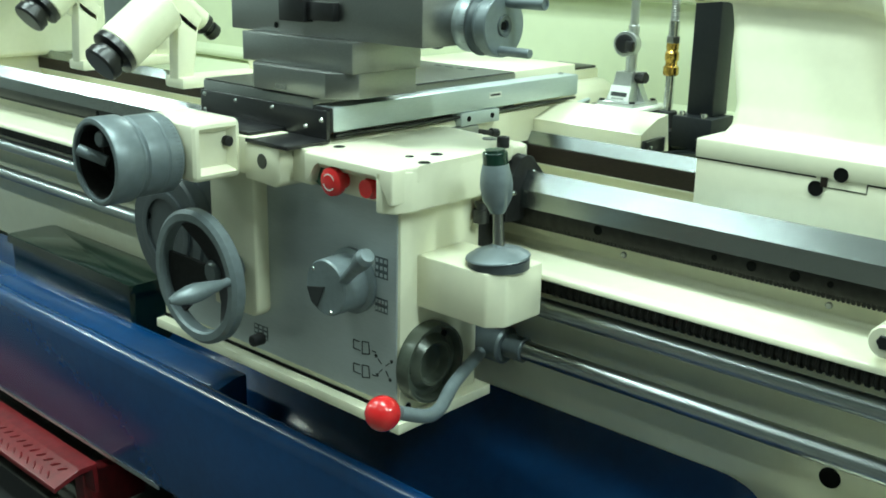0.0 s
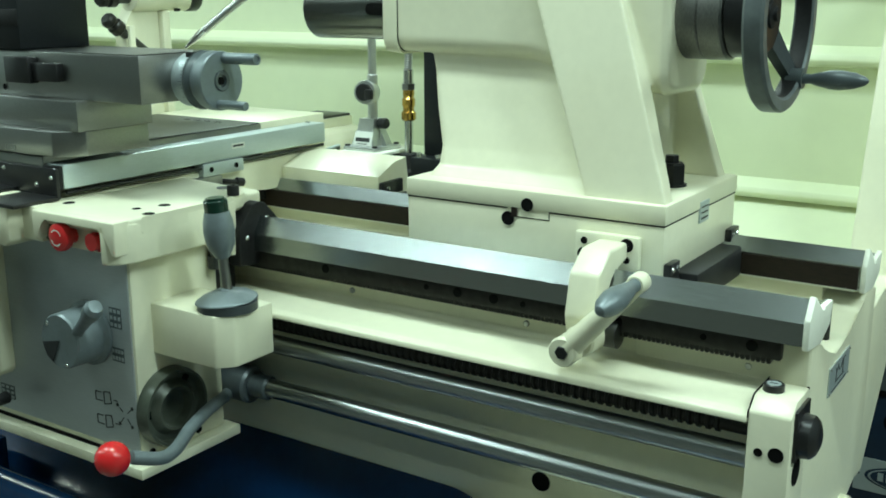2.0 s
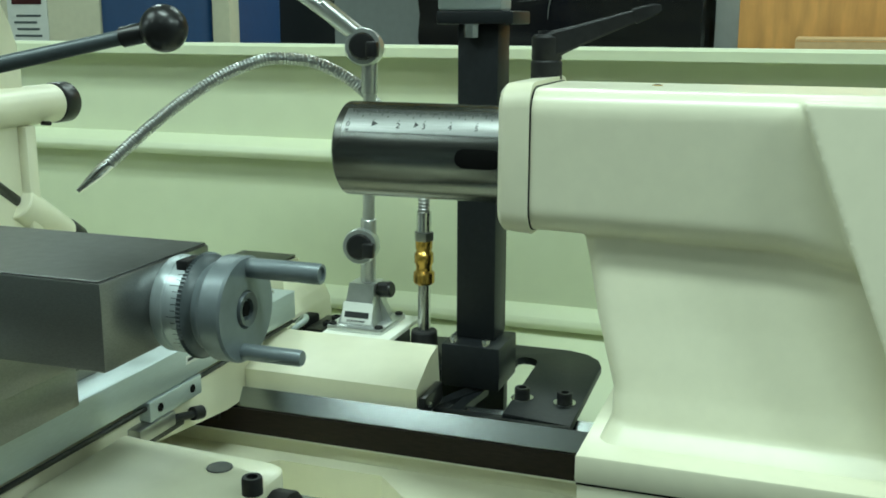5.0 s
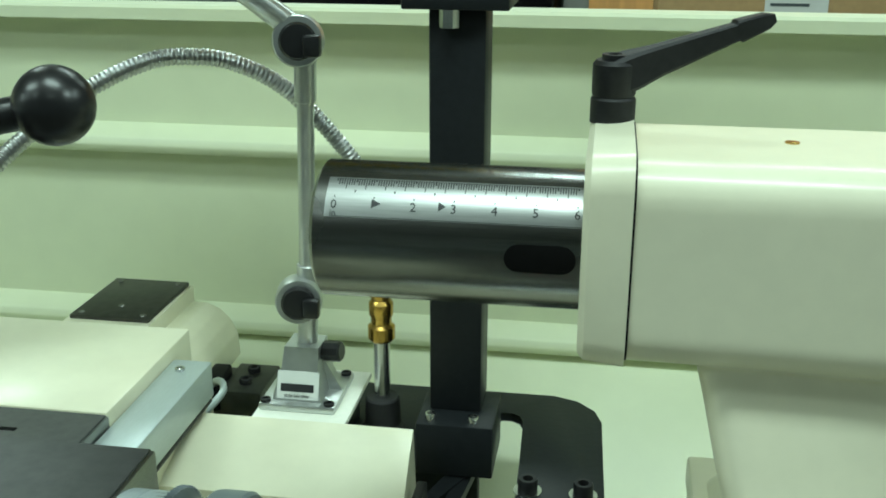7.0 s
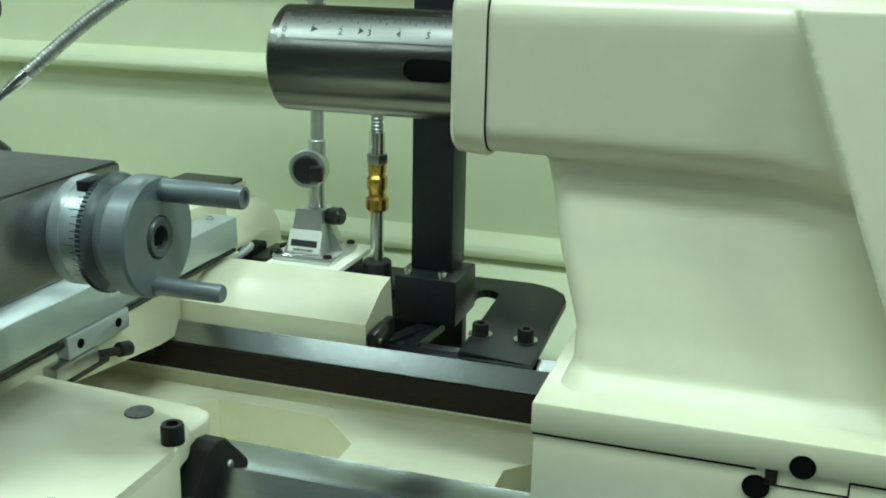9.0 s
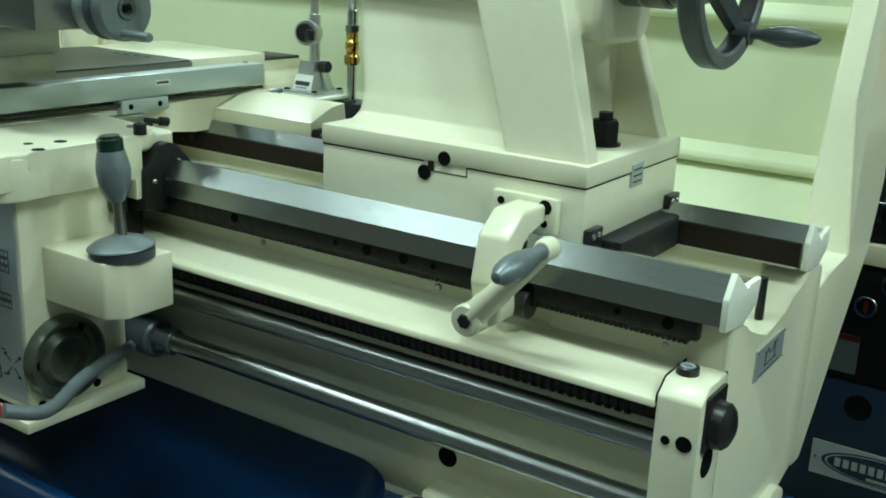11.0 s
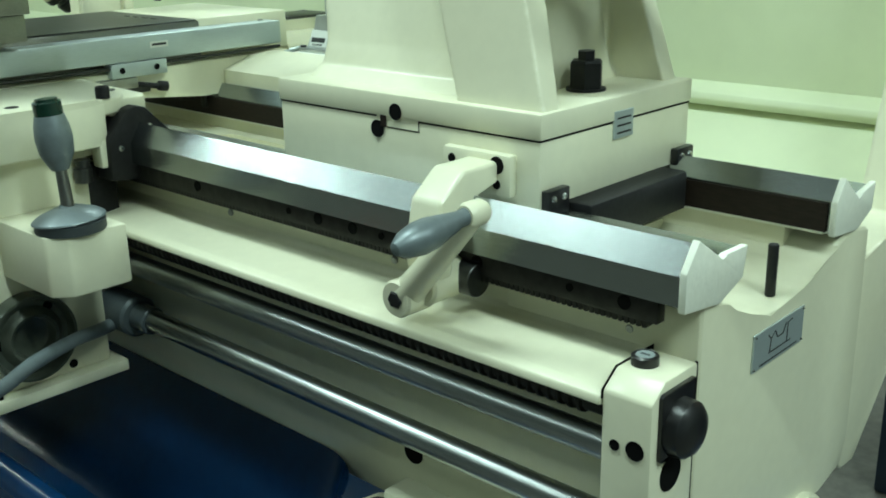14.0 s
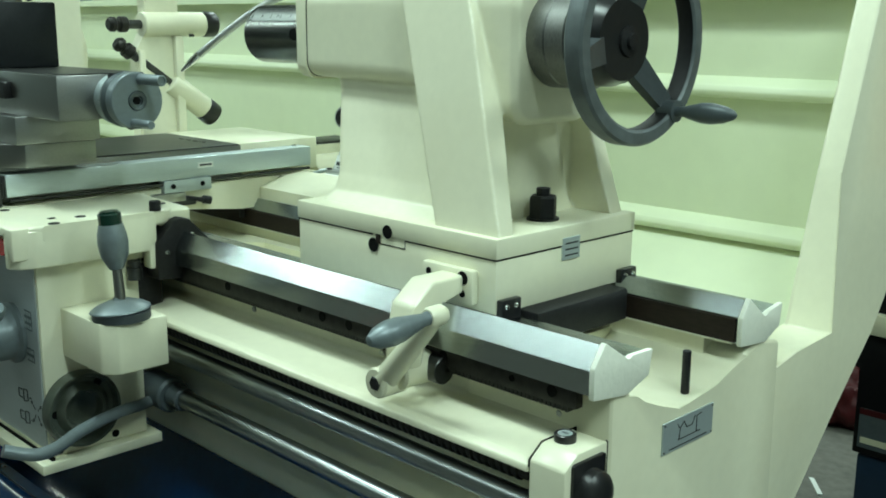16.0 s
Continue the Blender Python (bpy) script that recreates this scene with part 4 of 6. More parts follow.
dial = part("cross_feed_wheel", turned([(0.0545, 0.001), (0.0575, 0.0), (0.0625, 0.001), (0.0645, 0.005), (0.0645, 0.040), (0.062, 0.045), (0.0565, 0.050), (0.0565, 0.053), (0.0600, 0.056), (0.0605, 0.059), (0.0605, 0.084), (0.0590, 0.086), (0.0590, 0.0875), (0.0605, 0.0895), (0.0605, 0.108), (0.0575, 0.113), (0.045, 0.114), (0, 0.114), (0, 0.046), (0.050, 0.046), (0.0535, 0.040), (0.0545, 0.001)], DA, 64), GREY, car, "grey cross feed handwheel with graduated collar")
part("dial_recess", turned([(0, 0.0445), (0.0495, 0.0445), (0.0525, 0.038), (0.0530, 0.006)], DA, 48), BLACK_STEEL, dial)
part("dial_grip", turned([(0, 0), (0.0085, 0), (0.0085, 0.044), (0.0075, 0.046), (0, 0.046)], aim((-1.290, -0.489, 0.952), (-1.237, -0.452, 0.929)), 20), GREY, dial)
part("dial_stub", turned([(0, 0), (0.0115, 0), (0.0115, 0.022), (0.010, 0.024), (0, 0.024)], aim((-1.256, -0.452, 0.970), (-1.256, -1, 0.970)), 24), SLATE, dial)
bm = bmesh.new()
for k in range(60):
    a = 2 * math.pi * k / 60
    l, w = (0.012 if k % 5 == 0 else 0.007), 0.0003
    ps = [DA @ Vector((0.0607 * math.cos(a) - sgn * w * math.sin(a), 0.0607 * math.sin(a) + sgn * w * math.cos(a), 0.108 - h)) for sgn, h in ((1, 0), (-1, 0), (-1, l), (1, l))]
    bm.faces.new([bm.verts.new(p) for p in ps])
part("dial_marks", bm, SLATE, dial)
# large disc and carriage handwheel
disc = part("gear_disc", turned([(0, 0.0), (0.098, 0.0), (0.102, 0.004), (0.102, 0.020), (0.0985, 0.022), (0.0985, 0.028), (0.102, 0.030), (0.102, 0.055), (0, 0.055)], aim((-1.388, -0.290, 0.773), (-1.388, 1, 0.773)), 64), DISC, car, "dark grey round gear cover")
part("disc_ring", turned([(0.055, -0.0075), (0.062, -0.0085), (0.068, -0.0075), (0.068, -0.003), (0.055, -0.003), (0.055, -0.0075)], aim((-1.388, -0.287, 0.773), (-1.388, 1, 0.773)), 48), DISC, disc)
holes_row([(-1.440, -0.2905, 0.790), (-1.420, -0.2905, 0.727)], 0.006, disc)
WC = Vector((-1.231, -0.338, 0.739))
hw = part("carriage_handwheel_rim", turned([(0.088, -0.007), (0.091, -0.0105), (0.102, -0.0105), (0.108, -0.005), (0.108, 0.010), (0.103, 0.0145), (0.091, 0.0145), (0.088, 0.010), (0.088, -0.007)], aim(WC, WC + Vector((0, 1, 0))), 64), GREY, car, "blue-grey cast carriage handwheel rim")
part("hub", turned([(0, 0.022), (0.014, 0.022), (0.019, 0.026), (0.022, 0.034), (0.022, 0.074), (0, 0.074)], aim(WC, WC + Vector((0, 1, 0))), 28), SLATE, hw)
for a0, a1 in ((165, 235), (302, 482)):   # the dished web between the openings
    b = bmesh.new()
    rows = []
    for k in range(13):
        a = radians(a0 + (a1 - a0) * k / 12)
        rows.append([b.verts.new(WC + Vector((r * math.cos(a), y, r * math.sin(a)))) for r, y in ((0.016, 0.030), (0.050, 0.022), (0.089, 0.004), (0.089, 0.010), (0.050, 0.029), (0.016, 0.037))])
    for r0, r1 in zip(rows, rows[1:]):
        for k in range(6):
            b.faces.new((r0[k], r0[(k + 1) % 6], r1[(k + 1) % 6], r1[k]))
    b.faces.new(rows[0])
    b.faces.new(rows[-1][::-1])
    part("web", b, MATT_BLACK, hw)
hb = WC + Vector((0.094, -0.008, 0.016))
part("wheel_handle", turned([(0, 0), (0.0070, 0), (0.0065, 0.012), (0.009, 0.024), (0.0145, 0.055), (0.0145, 0.070), (0.010, 0.090), (0.004, 0.102), (0, 0.104)], aim(hb, hb + Vector((-0.05, -1, -0.08))), 28), GREY, hw, "grey revolving wheel handle")
part("stop_knob", rod((-1.170, -0.285, 0.632), (-1.170, -0.262, 0.632), 0.010, 16, 0.002), MATT_BLACK, car)
# selector lever
SC = Vector((-0.985, AY - 0.003, 0.768))
sel = part("selector_knob", turned([(0, 0), (0.050, 0), (0.050, 0.006), (0.043, 0.010), (0.042, 0.052), (0.040, 0.055), (0, 0.055)], aim(SC, SC + Vector((0, -1, 0))), 48), GREY, car, "grey feed selector knob with handle")
part("selector_sector", prism([(SC.x - 0.039, SC.z - 0.006), (SC.x, SC.z + 0.002), (SC.x - 0.018, SC.z - 0.034), (SC.x - 0.030, SC.z - 0.026)], "y", SC.y - 0.0565, SC.y - 0.0552), INK, sel)
for px, pz in ((-0.026, 0.024), (0.012, -0.034)):
    part("screw", turned([(0, 0.0016), (0.003, 0.001), (0.0035, 0), (0, 0)], aim((SC.x + px, SC.y - 0.055, SC.z + pz), (SC.x + px, -2, SC.z + pz)), 10), BRIGHT_STEEL, sel)
H0 = SC + Vector((0.016, -0.044, 0.004))
part("selector_handle", turned([(0, 0), (0.0085, 0), (0.0085, 0.040), (0.0095, 0.062), (0.0135, 0.082), (0.0140, 0.094), (0.010, 0.102), (0, 0.104)], aim(H0, H0 + Vector((0.076, -0.014, 0.066))), 24), GREY, sel, "grey selector handle")
# printed symbols: rows of short bars
def symbol(x, z, w, h, cols, rows):
    b = bmesh.new()
    box(x, AY - 0.0036, z, x + w, AY - 0.0029, z + h, 0, bm=b)
    o = part("symbol_frame", b, SLATE, panel)
    for i in range(cols):
        for j in range(rows):
            cx, cz = x + w * (i + 0.5) / cols, z + h * (j + 0.5) / rows
            part("symbol_bar", box(cx - w / cols * 0.30, AY - 0.0042, cz - h / rows * 0.26, cx + w / cols * 0.30, AY - 0.0036, cz + h / rows * 0.26, 0), PANEL, o)
symbol(-0.938, 0.784, 0.026, 0.032, 3, 3)
symbol(-0.938, 0.732, 0.026, 0.022, 4, 2)
symbol(-1.228, 0.612, 0.036, 0.024, 3, 3)
for sz in (0.660, 0.622):
    for a, b in (((-0.985, sz), (-0.970, sz)), ((-0.985, sz + 0.014), (-0.972, sz + 0.014)), ((-0.985, sz), (-0.985, sz + 0.014)), ((-0.966, sz - 0.004), (-0.950, sz)), ((-0.950, sz), (-0.952, sz + 0.018)), ((-0.952, sz + 0.018), (-0.966, sz + 0.016)), ((-0.966, sz + 0.016), (-0.966, sz - 0.004)), ((-0.944, sz + 0.007), (-0.936, sz + 0.007))):
        part("symbol_line", rod((a[0], AY - 0.0032, a[1]), (b[0], AY - 0.0032, b[1]), 0.0009, 6), INK, panel)
for a in (40, 140, 230, 310):
    c, e = Vector((-0.920, AY - 0.0032, 0.648)), Vector((math.cos(radians(a)), 0, math.sin(radians(a))))
    part("symbol_line", rod(c + e * 0.006, c + e * 0.016, 0.0008, 6), INK, panel)
    part("symbol_dot", rod(c + e * 0.021, c + e * 0.021 + Vector((0, -0.0005, 0)), 0.003, 10), INK, panel)
# push buttons in the recess
part("button_recess", box(-1.040, -0.247, 0.900, -0.880, -0.236, 0.944, 0.001), CREAM, car)
stop = part("stop_button", turned([(0, 0), (0.013, 0), (0.013, 0.012), (0.020, 0.014), (0.0215, 0.020), (0.0205, 0.026), (0.012, 0.029), (0, 0.029)], aim((-0.990, -0.247, 0.921), (-0.990, -1, 0.9205)), 40), RED, car, "red mushroom emergency stop button")
for a0 in (20, 200):
    b = bmesh.new()
    ring = [Vector((-0.990, -0.2765, 0.921)) + Vector((r * math.cos(radians(a)), 0, r * math.sin(radians(a)))) for r, rng in ((0.0105, range(a0, a0 + 121, 15)), (0.0125, range(a0 + 120, a0 - 1, -15))) for a in rng]
    b.faces.new([b.verts.new(p) for p in ring])
    part("arrow_mark", b, PAPER, stop)
part("indicator", turned([(0, 0), (0.0165, 0), (0.0165, 0.008), (0.0145, 0.010), (0.013, 0.010), (0.013, 0.020), (0, 0.020)], aim((-0.925, -0.247, 0.921), (-0.925, -1, 0.921)), 32), [RED], car, "red push button")
part("start_button", turned([(0, 0), (0.0165, 0), (0.0165, 0.008), (0.0145, 0.010), (0, 0.012)], aim((-1.028, -0.247, 0.921), (-1.028, -1, 0.921)), 32), GREEN, car, "dark green push button")
# lever box with joystick
part("lever_box", prism([(-0.893, -0.198), (-0.762, -0.198), (-0.742, -0.176), (-0.742, -0.096), (-0.893, -0.096)], "z", 0.741, 0.820, 0.004), CREAM, car)
JC = (-0.777, -0.153)
joy = part("joystick_saucer", turned([(0, 0.030), (0.007, 0.032), (0.010, 0.028), (0.018, 0.0265), (0.036, 0.020), (0.0445, 0.0145), (0.0455, 0.0125), (0.044, 0.0115), (0.030, 0.011), (0, 0.011)], pose(JC[0], JC[1], 0.820, 3, -4, 0), 44), GREY, car, "grey joystick with saucer boot and green button")
part("joystick_base", turned([(0, 0.013), (0.041, 0.013), (0.0435, 0.011), (0.0435, -0.001), (0, -0.001)], pose(JC[0], JC[1], 0.820), 44), DISC, joy, "dark base ring")
part("joystick_rod", rod((JC[0], JC[1], 0.840), (JC[0] - 0.003, JC[1] - 0.002, 0.905), 0.0085, 16, 0.0, None, 0.0068), MILLED_STEEL, joy)
part("joystick_grip", turned([(0, 0), (0.0105, 0.0), (0.012, 0.003), (0.0195, 0.018), (0.0208, 0.022), (0.0226, 0.040), (0.0212, 0.054), (0.0178, 0.068), (0, 0.068)], aim((JC[0] - 0.003, JC[1] - 0.002, 0.895), (JC[0] - 0.008, JC[1] - 0.006, 0.98)), 32), GREY, joy)
part("joystick_button", turned([(0, 0.067), (0.0170, 0.067), (0.0172, 0.083), (0.0160, 0.085), (0.0135, 0.085), (0.0135, 0.088), (0, 0.089)], aim((JC[0] - 0.003, JC[1] - 0.002, 0.895), (JC[0] - 0.008, JC[1] - 0.006, 0.98)), 28), [DARK_GREEN], joy, "dark green thumb button")
# round cup on the right of the apron
cup = part("round_cup", turned([(0, 0.004), (0.020, 0.004), (0.026, 0.006), (0.030, 0.020), (0.034, 0.021), (0.044, 0.010), (0.052, 0.010), (0.056, 0.022), (0.060, 0.022), (0.062, 0.014), (0.062, 0.0), (0, 0.0)], aim((AX1, -0.178, 0.652), (1, -0.178, 0.652)), 48), OLIVE, car, "dark oily round bearing cup")
holes_row([(-0.8795, -0.222, 0.652), (-0.8795, -0.150, 0.690)], 0.006, cup, (1, 0, 0))
holes_row([(AX1 + 0.0002, -0.215, 0.588), (AX1 + 0.0002, -0.120, 0.590)], 0.006, car, (1, 0, 0))
# start lever: sleeve on the lower rod, bent bar, red ball
sleeve = part("lever_sleeve", rod((-0.920, -0.032, 0.644), (-0.850, -0.032, 0.644), 0.030, 28, 0.004), SLATE, car)
part("lever_sleeve_neck", rod((-0.850, -0.031, 0.6455), (-0.815, -0.031, 0.6455), 0.0195, 24, 0.002), SLATE, car)
lever = part("start_lever", tube([(-0.885, -0.055, 0.632), (-0.868, -0.085, 0.636), (-0.838, -0.140, 0.646), (-0.803, -0.215, 0.648), (-0.775, -0.270, 0.643), (-0.768, -0.305, 0.645), (-0.778, -0.345, 0.660)], 0.0095, 16, None, 6), GREY, car, "bent grey start lever with a red ball")
part("red_ball", turned([(0.0, -0.024)] + [(0.0235 * math.sin(radians(a)), -0.0235 * math.cos(radians(a))) for a in range(12, 180, 12)] + [(0, 0.0235)], aim((-0.782, -0.372, 0.667), (-0.800, -0.5, 0.68)), 32), RED, lever, "glossy red ball knob")
# saddle between the ways and behind
part("saddle_bridge", prism([(-0.062, 0.929), (-0.262, 0.929), (-0.262, 0.956), (0.455, 0.956), (0.455, 0.905), (0.40, 0.900), (0.30, 0.897), (0.265, 0.897), (0.10, 0.915)], "x", -1.385, -1.080, 0.003), CREAM, car)
part("rear_wing", loft([[(x, 0.311, 0.890), (x + b, 0.311, 0.936), (x + c, 0.370, 0.9565), (x + d, 0.412, 0.960), (x + d, 0.422, 0.890)] for x, b, c, d in ((-1.100, 0.0, 0.0, 0.0), (-0.8465, -0.001, -0.006, -0.010))]), CREAM, car)
rw = part("rear_wiper", prism([(0.309, 0.902), (0.311, 0.926), (0.374, 0.927), (0.374, 0.902)], "x", -0.846, -0.836, 0.002), BLACK, car)
part("screw", turned([(0, 0.003), (0.0035, 0.002), (0.0045, 0), (0, 0)], aim((-0.836, 0.326, 0.914), (1, 0.326, 0.914)), 12), BRIGHT_STEEL, rw)
part("rear_wiper_arch", prism([(0.283, 0.872), (0.283, 0.905), (0.288, 0.916), (0.300, 0.921), (0.316, 0.917), (0.316, 0.872)], "x", -1.117, -1.104, 0.002), MATT_BLACK, car)
cap_screw((-1.102, 0.440, 0.938), (-1.102, 0.440, 2), 0.008, car, "cover_screw", BRIGHT_STEEL, 0.004)
part("rear_block", box(-1.155, 0.545, 0.850, -1.075, 0.660, 0.890, 0.003), DARK_STEEL, car)
for by in (0.606, 0.632):
    cap_screw((-1.107, by, 0.890), (-1.107, by, 2), 0.0095, car, head=0.010)
part("signal_cable", tube([(-1.085, 0.425, 0.945), (-1.075, 0.47, 0.955), (-1.10, 0.51, 0.945), (-1.14, 0.52, 0.90)], 0.004, 10, None, 5), PALE_GREY, car, "grey armoured signal cable")

# ---- cross slide with scale ----
cs = thing("cross_slide", "cross slide with steel top, cream rear cover and scale", "cross slide")
part("slide_body", box(-1.392, -0.200, 0.957, -1.110, 0.290, 1.019, 0.002), MILLED_STEEL, cs)
part("slide_top", box(-1.390, -0.198, 1.019, -1.110, 0.285, 1.0215, 0.0008, 1), DARK_STEEL, cs, "dark steel slide top")
part("rear_cover", box(-1.394, 0.286, 0.957, -1.110, 0.478, 1.0225, 0.003), CREAM, cs, "cream painted rear cover")
for k in range(4):
    part("slot", box(-1.19 - k * 0.028, 0.245, 1.0214, -1.175 - k * 0.028, 0.250, 1.0219, 0), HOLE, cs)
scale = part("scale_bar", box(-1.109, -0.196, 0.971, -1.068, 0.430, 1.0095, 0.0025), PALE_GREY, cs, "pale aluminium measuring scale bar")
part("scale_end", box(-1.108, -0.203, 0.971, -1.069, -0.196, 1.008, 0.001), MATT_BLACK, scale)
for k in (0.984, 1.000):
    part("end_screw", turned([(0, 0.002), (0.004, 0.0015), (0.005, 0), (0, 0)], aim((-1.080, -0.203, k), (-1.080, -1, k)), 12), BRIGHT_STEEL, scale)
lab = part("scale_label", box(-1.0680, 0.164, 0.9885, -1.0673, 0.198, 0.9985, 0), PAPER, scale, "small white printed label")
part("printed_bar", box(-1.0673, 0.168, 0.992, -1.0669, 0.194, 0.9955, 0), INK, lab)
part("scale_underside_cable", tube([(-1.072, -0.190, 0.965), (-1.072, 0.1, 0.963), (-1.074, 0.43, 0.965)], 0.0028, 8, None, 3), DARK_STEEL, scale)
cap_screw((-1.092, 0.405, 1.0095), (-1.092, 0.405, 2), 0.005, cs, "scale_screw", BRIGHT_STEEL, 0.003)
rd = part("scale_reader", box(-1.089, 0.092, 0.947, -1.066, 0.192, 0.970, 0.002), PALE_GREY, cs, "pale aluminium reader bracket with screws")
part("reader_foot", box(-1.089, 0.070, 0.930, -1.064, 0.135, 0.9465, 0.002), SATIN_STEEL, rd)
part("reader_foot", box(-1.089, 0.100, 0.920, -1.070, 0.160, 0.931, 0.002), DARK_STEEL, rd)
part("reader_bolt", rod((-1.076, 0.126, 0.936), (-1.066, 0.180, 0.926), 0.0045, 12), MATT_BLACK, rd)
part("reader_bolt_head", rod((-1.0685, 0.172, 0.928), (-1.0655, 0.188, 0.925), 0.008, 14, 0.001), MATT_BLACK, rd)
holes_row([(-1.0658, 0.110, 0.959), (-1.0658, 0.172, 0.959)], 0.0045, rd, (1, 0, 0))
front = part("front_cover", box(-1.387, -0.210, 0.957, -1.068, -0.2035, 1.004, 0.001), BLACK, cs, "black front cover plate with screws")
part("front_shelf", prism([(-0.290, 0.9565), (-0.290, 0.9625), (-0.2105, 0.9625), (-0.2105, 0.9565)], "x", -1.162, -1.064, 0.001), BLACK, front)
part("shelf_slope", prism([(-1.387, -0.2105), (-1.387, -0.225), (-1.335, -0.281), (-1.165, -0.281), (-1.165, -0.2105)], "z", 0.964, 0.969, 0.001), BLACK, front)
for sx, sz in ((-1.375, 0.972), (-1.375, 0.998), (-1.290, 0.996), (-1.196, 0.996), (-1.116, 0.977), (-1.08, 0.99)):
    part("screw", turned([(0, 0.003), (0.003, 0.0022), (0.0042, 0), (0, 0)], aim((sx, -0.210, sz), (sx, -1, sz)), 12), BRIGHT_STEEL, front)
rearbox = part("rear_nut_cover", loft([barrel_ring(-1.290, 0.480, 0.670, 0.930, 0.994, 0.004), barrel_ring(-1.186, 0.480, 0.670, 0.930, 0.994, 0.004)]), CREAM, cs)
part("rear_round_end", prism([(-1.188, 0.974), (-1.168, 0.973), (-1.151, 0.966), (-1.138, 0.953), (-1.130, 0.936), (-1.128, 0.905), (-1.188, 0.905)], "y", 0.500, 0.668, 0.002), CREAM, rearbox)
part("wiper_pad", box(-1.127, 0.528, 0.897, -1.106, 0.580, 0.934, 0.003), PANEL_BLACK, rearbox, "black rubber wiper pad")
cb = part("clamp_block", box(-1.104, 0.527, 0.893, -1.055, 0.602, 0.925, 0.002), DARK_STEEL, rearbox, "dark clamp block with two screws")
for sy in (0.552, 0.582):
    cap_screw((-1.080, sy, 0.925), (-1.080, sy, 2), 0.0075, cb, "block_screw", MATT_BLACK, 0.006)
rp = part("rear_plate", box(-1.286, 0.545, 0.994, -1.190, 0.667, 0.999, 0.001), DARK_STEEL, cs, "dark steel plate with five screws")
for sx, sy in ((-1.276, 0.555), (-1.200, 0.555), (-1.276, 0.657), (-1.200, 0.657), (-1.238, 0.580)):
    part("screw", turned([(0, 0.0015), (0.003, 0.0012), (0.004, 0), (0, 0)], pose(sx, sy, 0.999), 12), DULL_STEEL, rp)

# ---- compound slide with tool post ----
cp = thing("compound_slide", "steel compound slide with graduated dial and two-handled crank", "compound slide")
part("swivel_base", prism([(-1.268, -0.190), (-1.245, -0.206), (-1.075, -0.206), (-1.040, -0.170), (-1.040, -0.048), (-1.268, -0.048)], "z", 1.0215, 1.060, 0.002), MILLED_STEEL, cp)
part("swivel_block", box(-1.300, -0.185, 1.060, -1.038, -0.040, 1.106, 0.002), MILLED_STEEL, cp)
part("maker_tag", box(-1.190, -0.2072, 1.026, -1.165, -0.206, 1.034, 0), BRIGHT_STEEL, cp)
part("slide", box(-1.352, -0.166, 1.106, -0.916, -0.016, 1.176, 0.002), MILLED_STEEL, cp, "ground steel upper slide")
part("slide_top", box(-1.350, -0.164, 1.176, -0.918, -0.018, 1.1775, 0.0005, 1), DARK_STEEL, cp)
holes_row([(-1.235, -0.1662, 1.118)], 0.0045, cp)
part("clamp_block", box(-1.205, -0.186, 1.128, -1.145, -0.166, 1.168, 0.002), BLACK, cp, "black clamp block")
part("clamp_block_step", box(-1.145, -0.180, 1.132, -1.085, -0.166, 1.160, 0.002), BLACK, cp)
DC = lambda x: ((x, -0.068, 1.137), (x + 1, -0.068, 1.137))
dialc = part("crank_disc", turned([(0, 0.034), (0.036, 0.034), (0.0375, 0.040), (0.0395, 0.043), (0.0435, 0.047), (0.0440, 0.050), (0.0440, 0.064), (0.0425, 0.066), (0.016, 0.066), (0.014, 0.063), (0, 0.063)], aim(*DC(-0.916)), 64), GREY, cp, "blue-grey crank disc with two pins")
part("dial_collar", turned([(0, 0), (0.0395, 0), (0.0405, 0.002), (0.0405, 0.0105), (0.0398, 0.0112), (0.0398, 0.0118), (0.0405, 0.0125), (0.0405, 0.0255), (0.0395, 0.0262), (0, 0.0262)], aim(*DC(-0.916)), 64), DIAL_SILVER, dialc, "satin silver graduated collar")
knurl = bmesh.new()
for k in range(80):   # milled edge of the locking ring
    c0, c1 = 2 * math.pi * k / 80, 2 * math.pi * (k + 0.5) / 80
    vs = [knurl.verts.new(Vector((xx, -0.068 + rr * math.cos(cc), 1.137 + rr * math.sin(cc)))) for xx in (-0.8895, -0.8855) for rr, cc in ((0.0425, c0), (0.0442, (c0 + c1) / 2), (0.0425, c1))]
    knurl.faces.new((vs[0], vs[1], vs[4], vs[3]))
    knurl.faces.new((vs[1], vs[2], vs[5], vs[4]))
    knurl.faces.new((vs[0], vs[2], vs[1]))
    knurl.faces.new((vs[3], vs[4], vs[5]))
part("milled_ring", knurl, SLATE, dialc, "dark milled locking ring")
part("ring_body", turned([(0, 0.026), (0.0425, 0.0262), (0.0428, 0.0305), (0.0385, 0.033), (0.0365, 0.036), (0, 0.036)], aim(*DC(-0.916)), 64), SLATE, dialc)
part("clamp_notch", box(-0.9005, -0.090, 1.1690, -0.8895, -0.066, 1.1785, 0.001), MATT_BLACK, dialc)
bm = bmesh.new()
for k in range(50):
    a = 2 * math.pi * k / 50
    r, l = 0.0407, 0.010 if k % 5 == 0 else 0.006
    c, s1, w = math.cos(a), math.sin(a), 0.0003
    ps = [(-0.890 - l, -0.068 + r * c - w * s1, 1.137 + r * s1 + w * c), (-0.890, -0.068 + r * c - w * s1, 1.137 + r * s1 + w * c), (-0.890, -0.068 + r * c + w * s1, 1.137 + r * s1 - w * c), (-0.890 - l, -0.068 + r * c + w * s1, 1.137 + r * s1 - w * c)]
    bm.faces.new([bm.verts.new(p) for p in ps])
part("dial_marks", bm, INK, dialc)
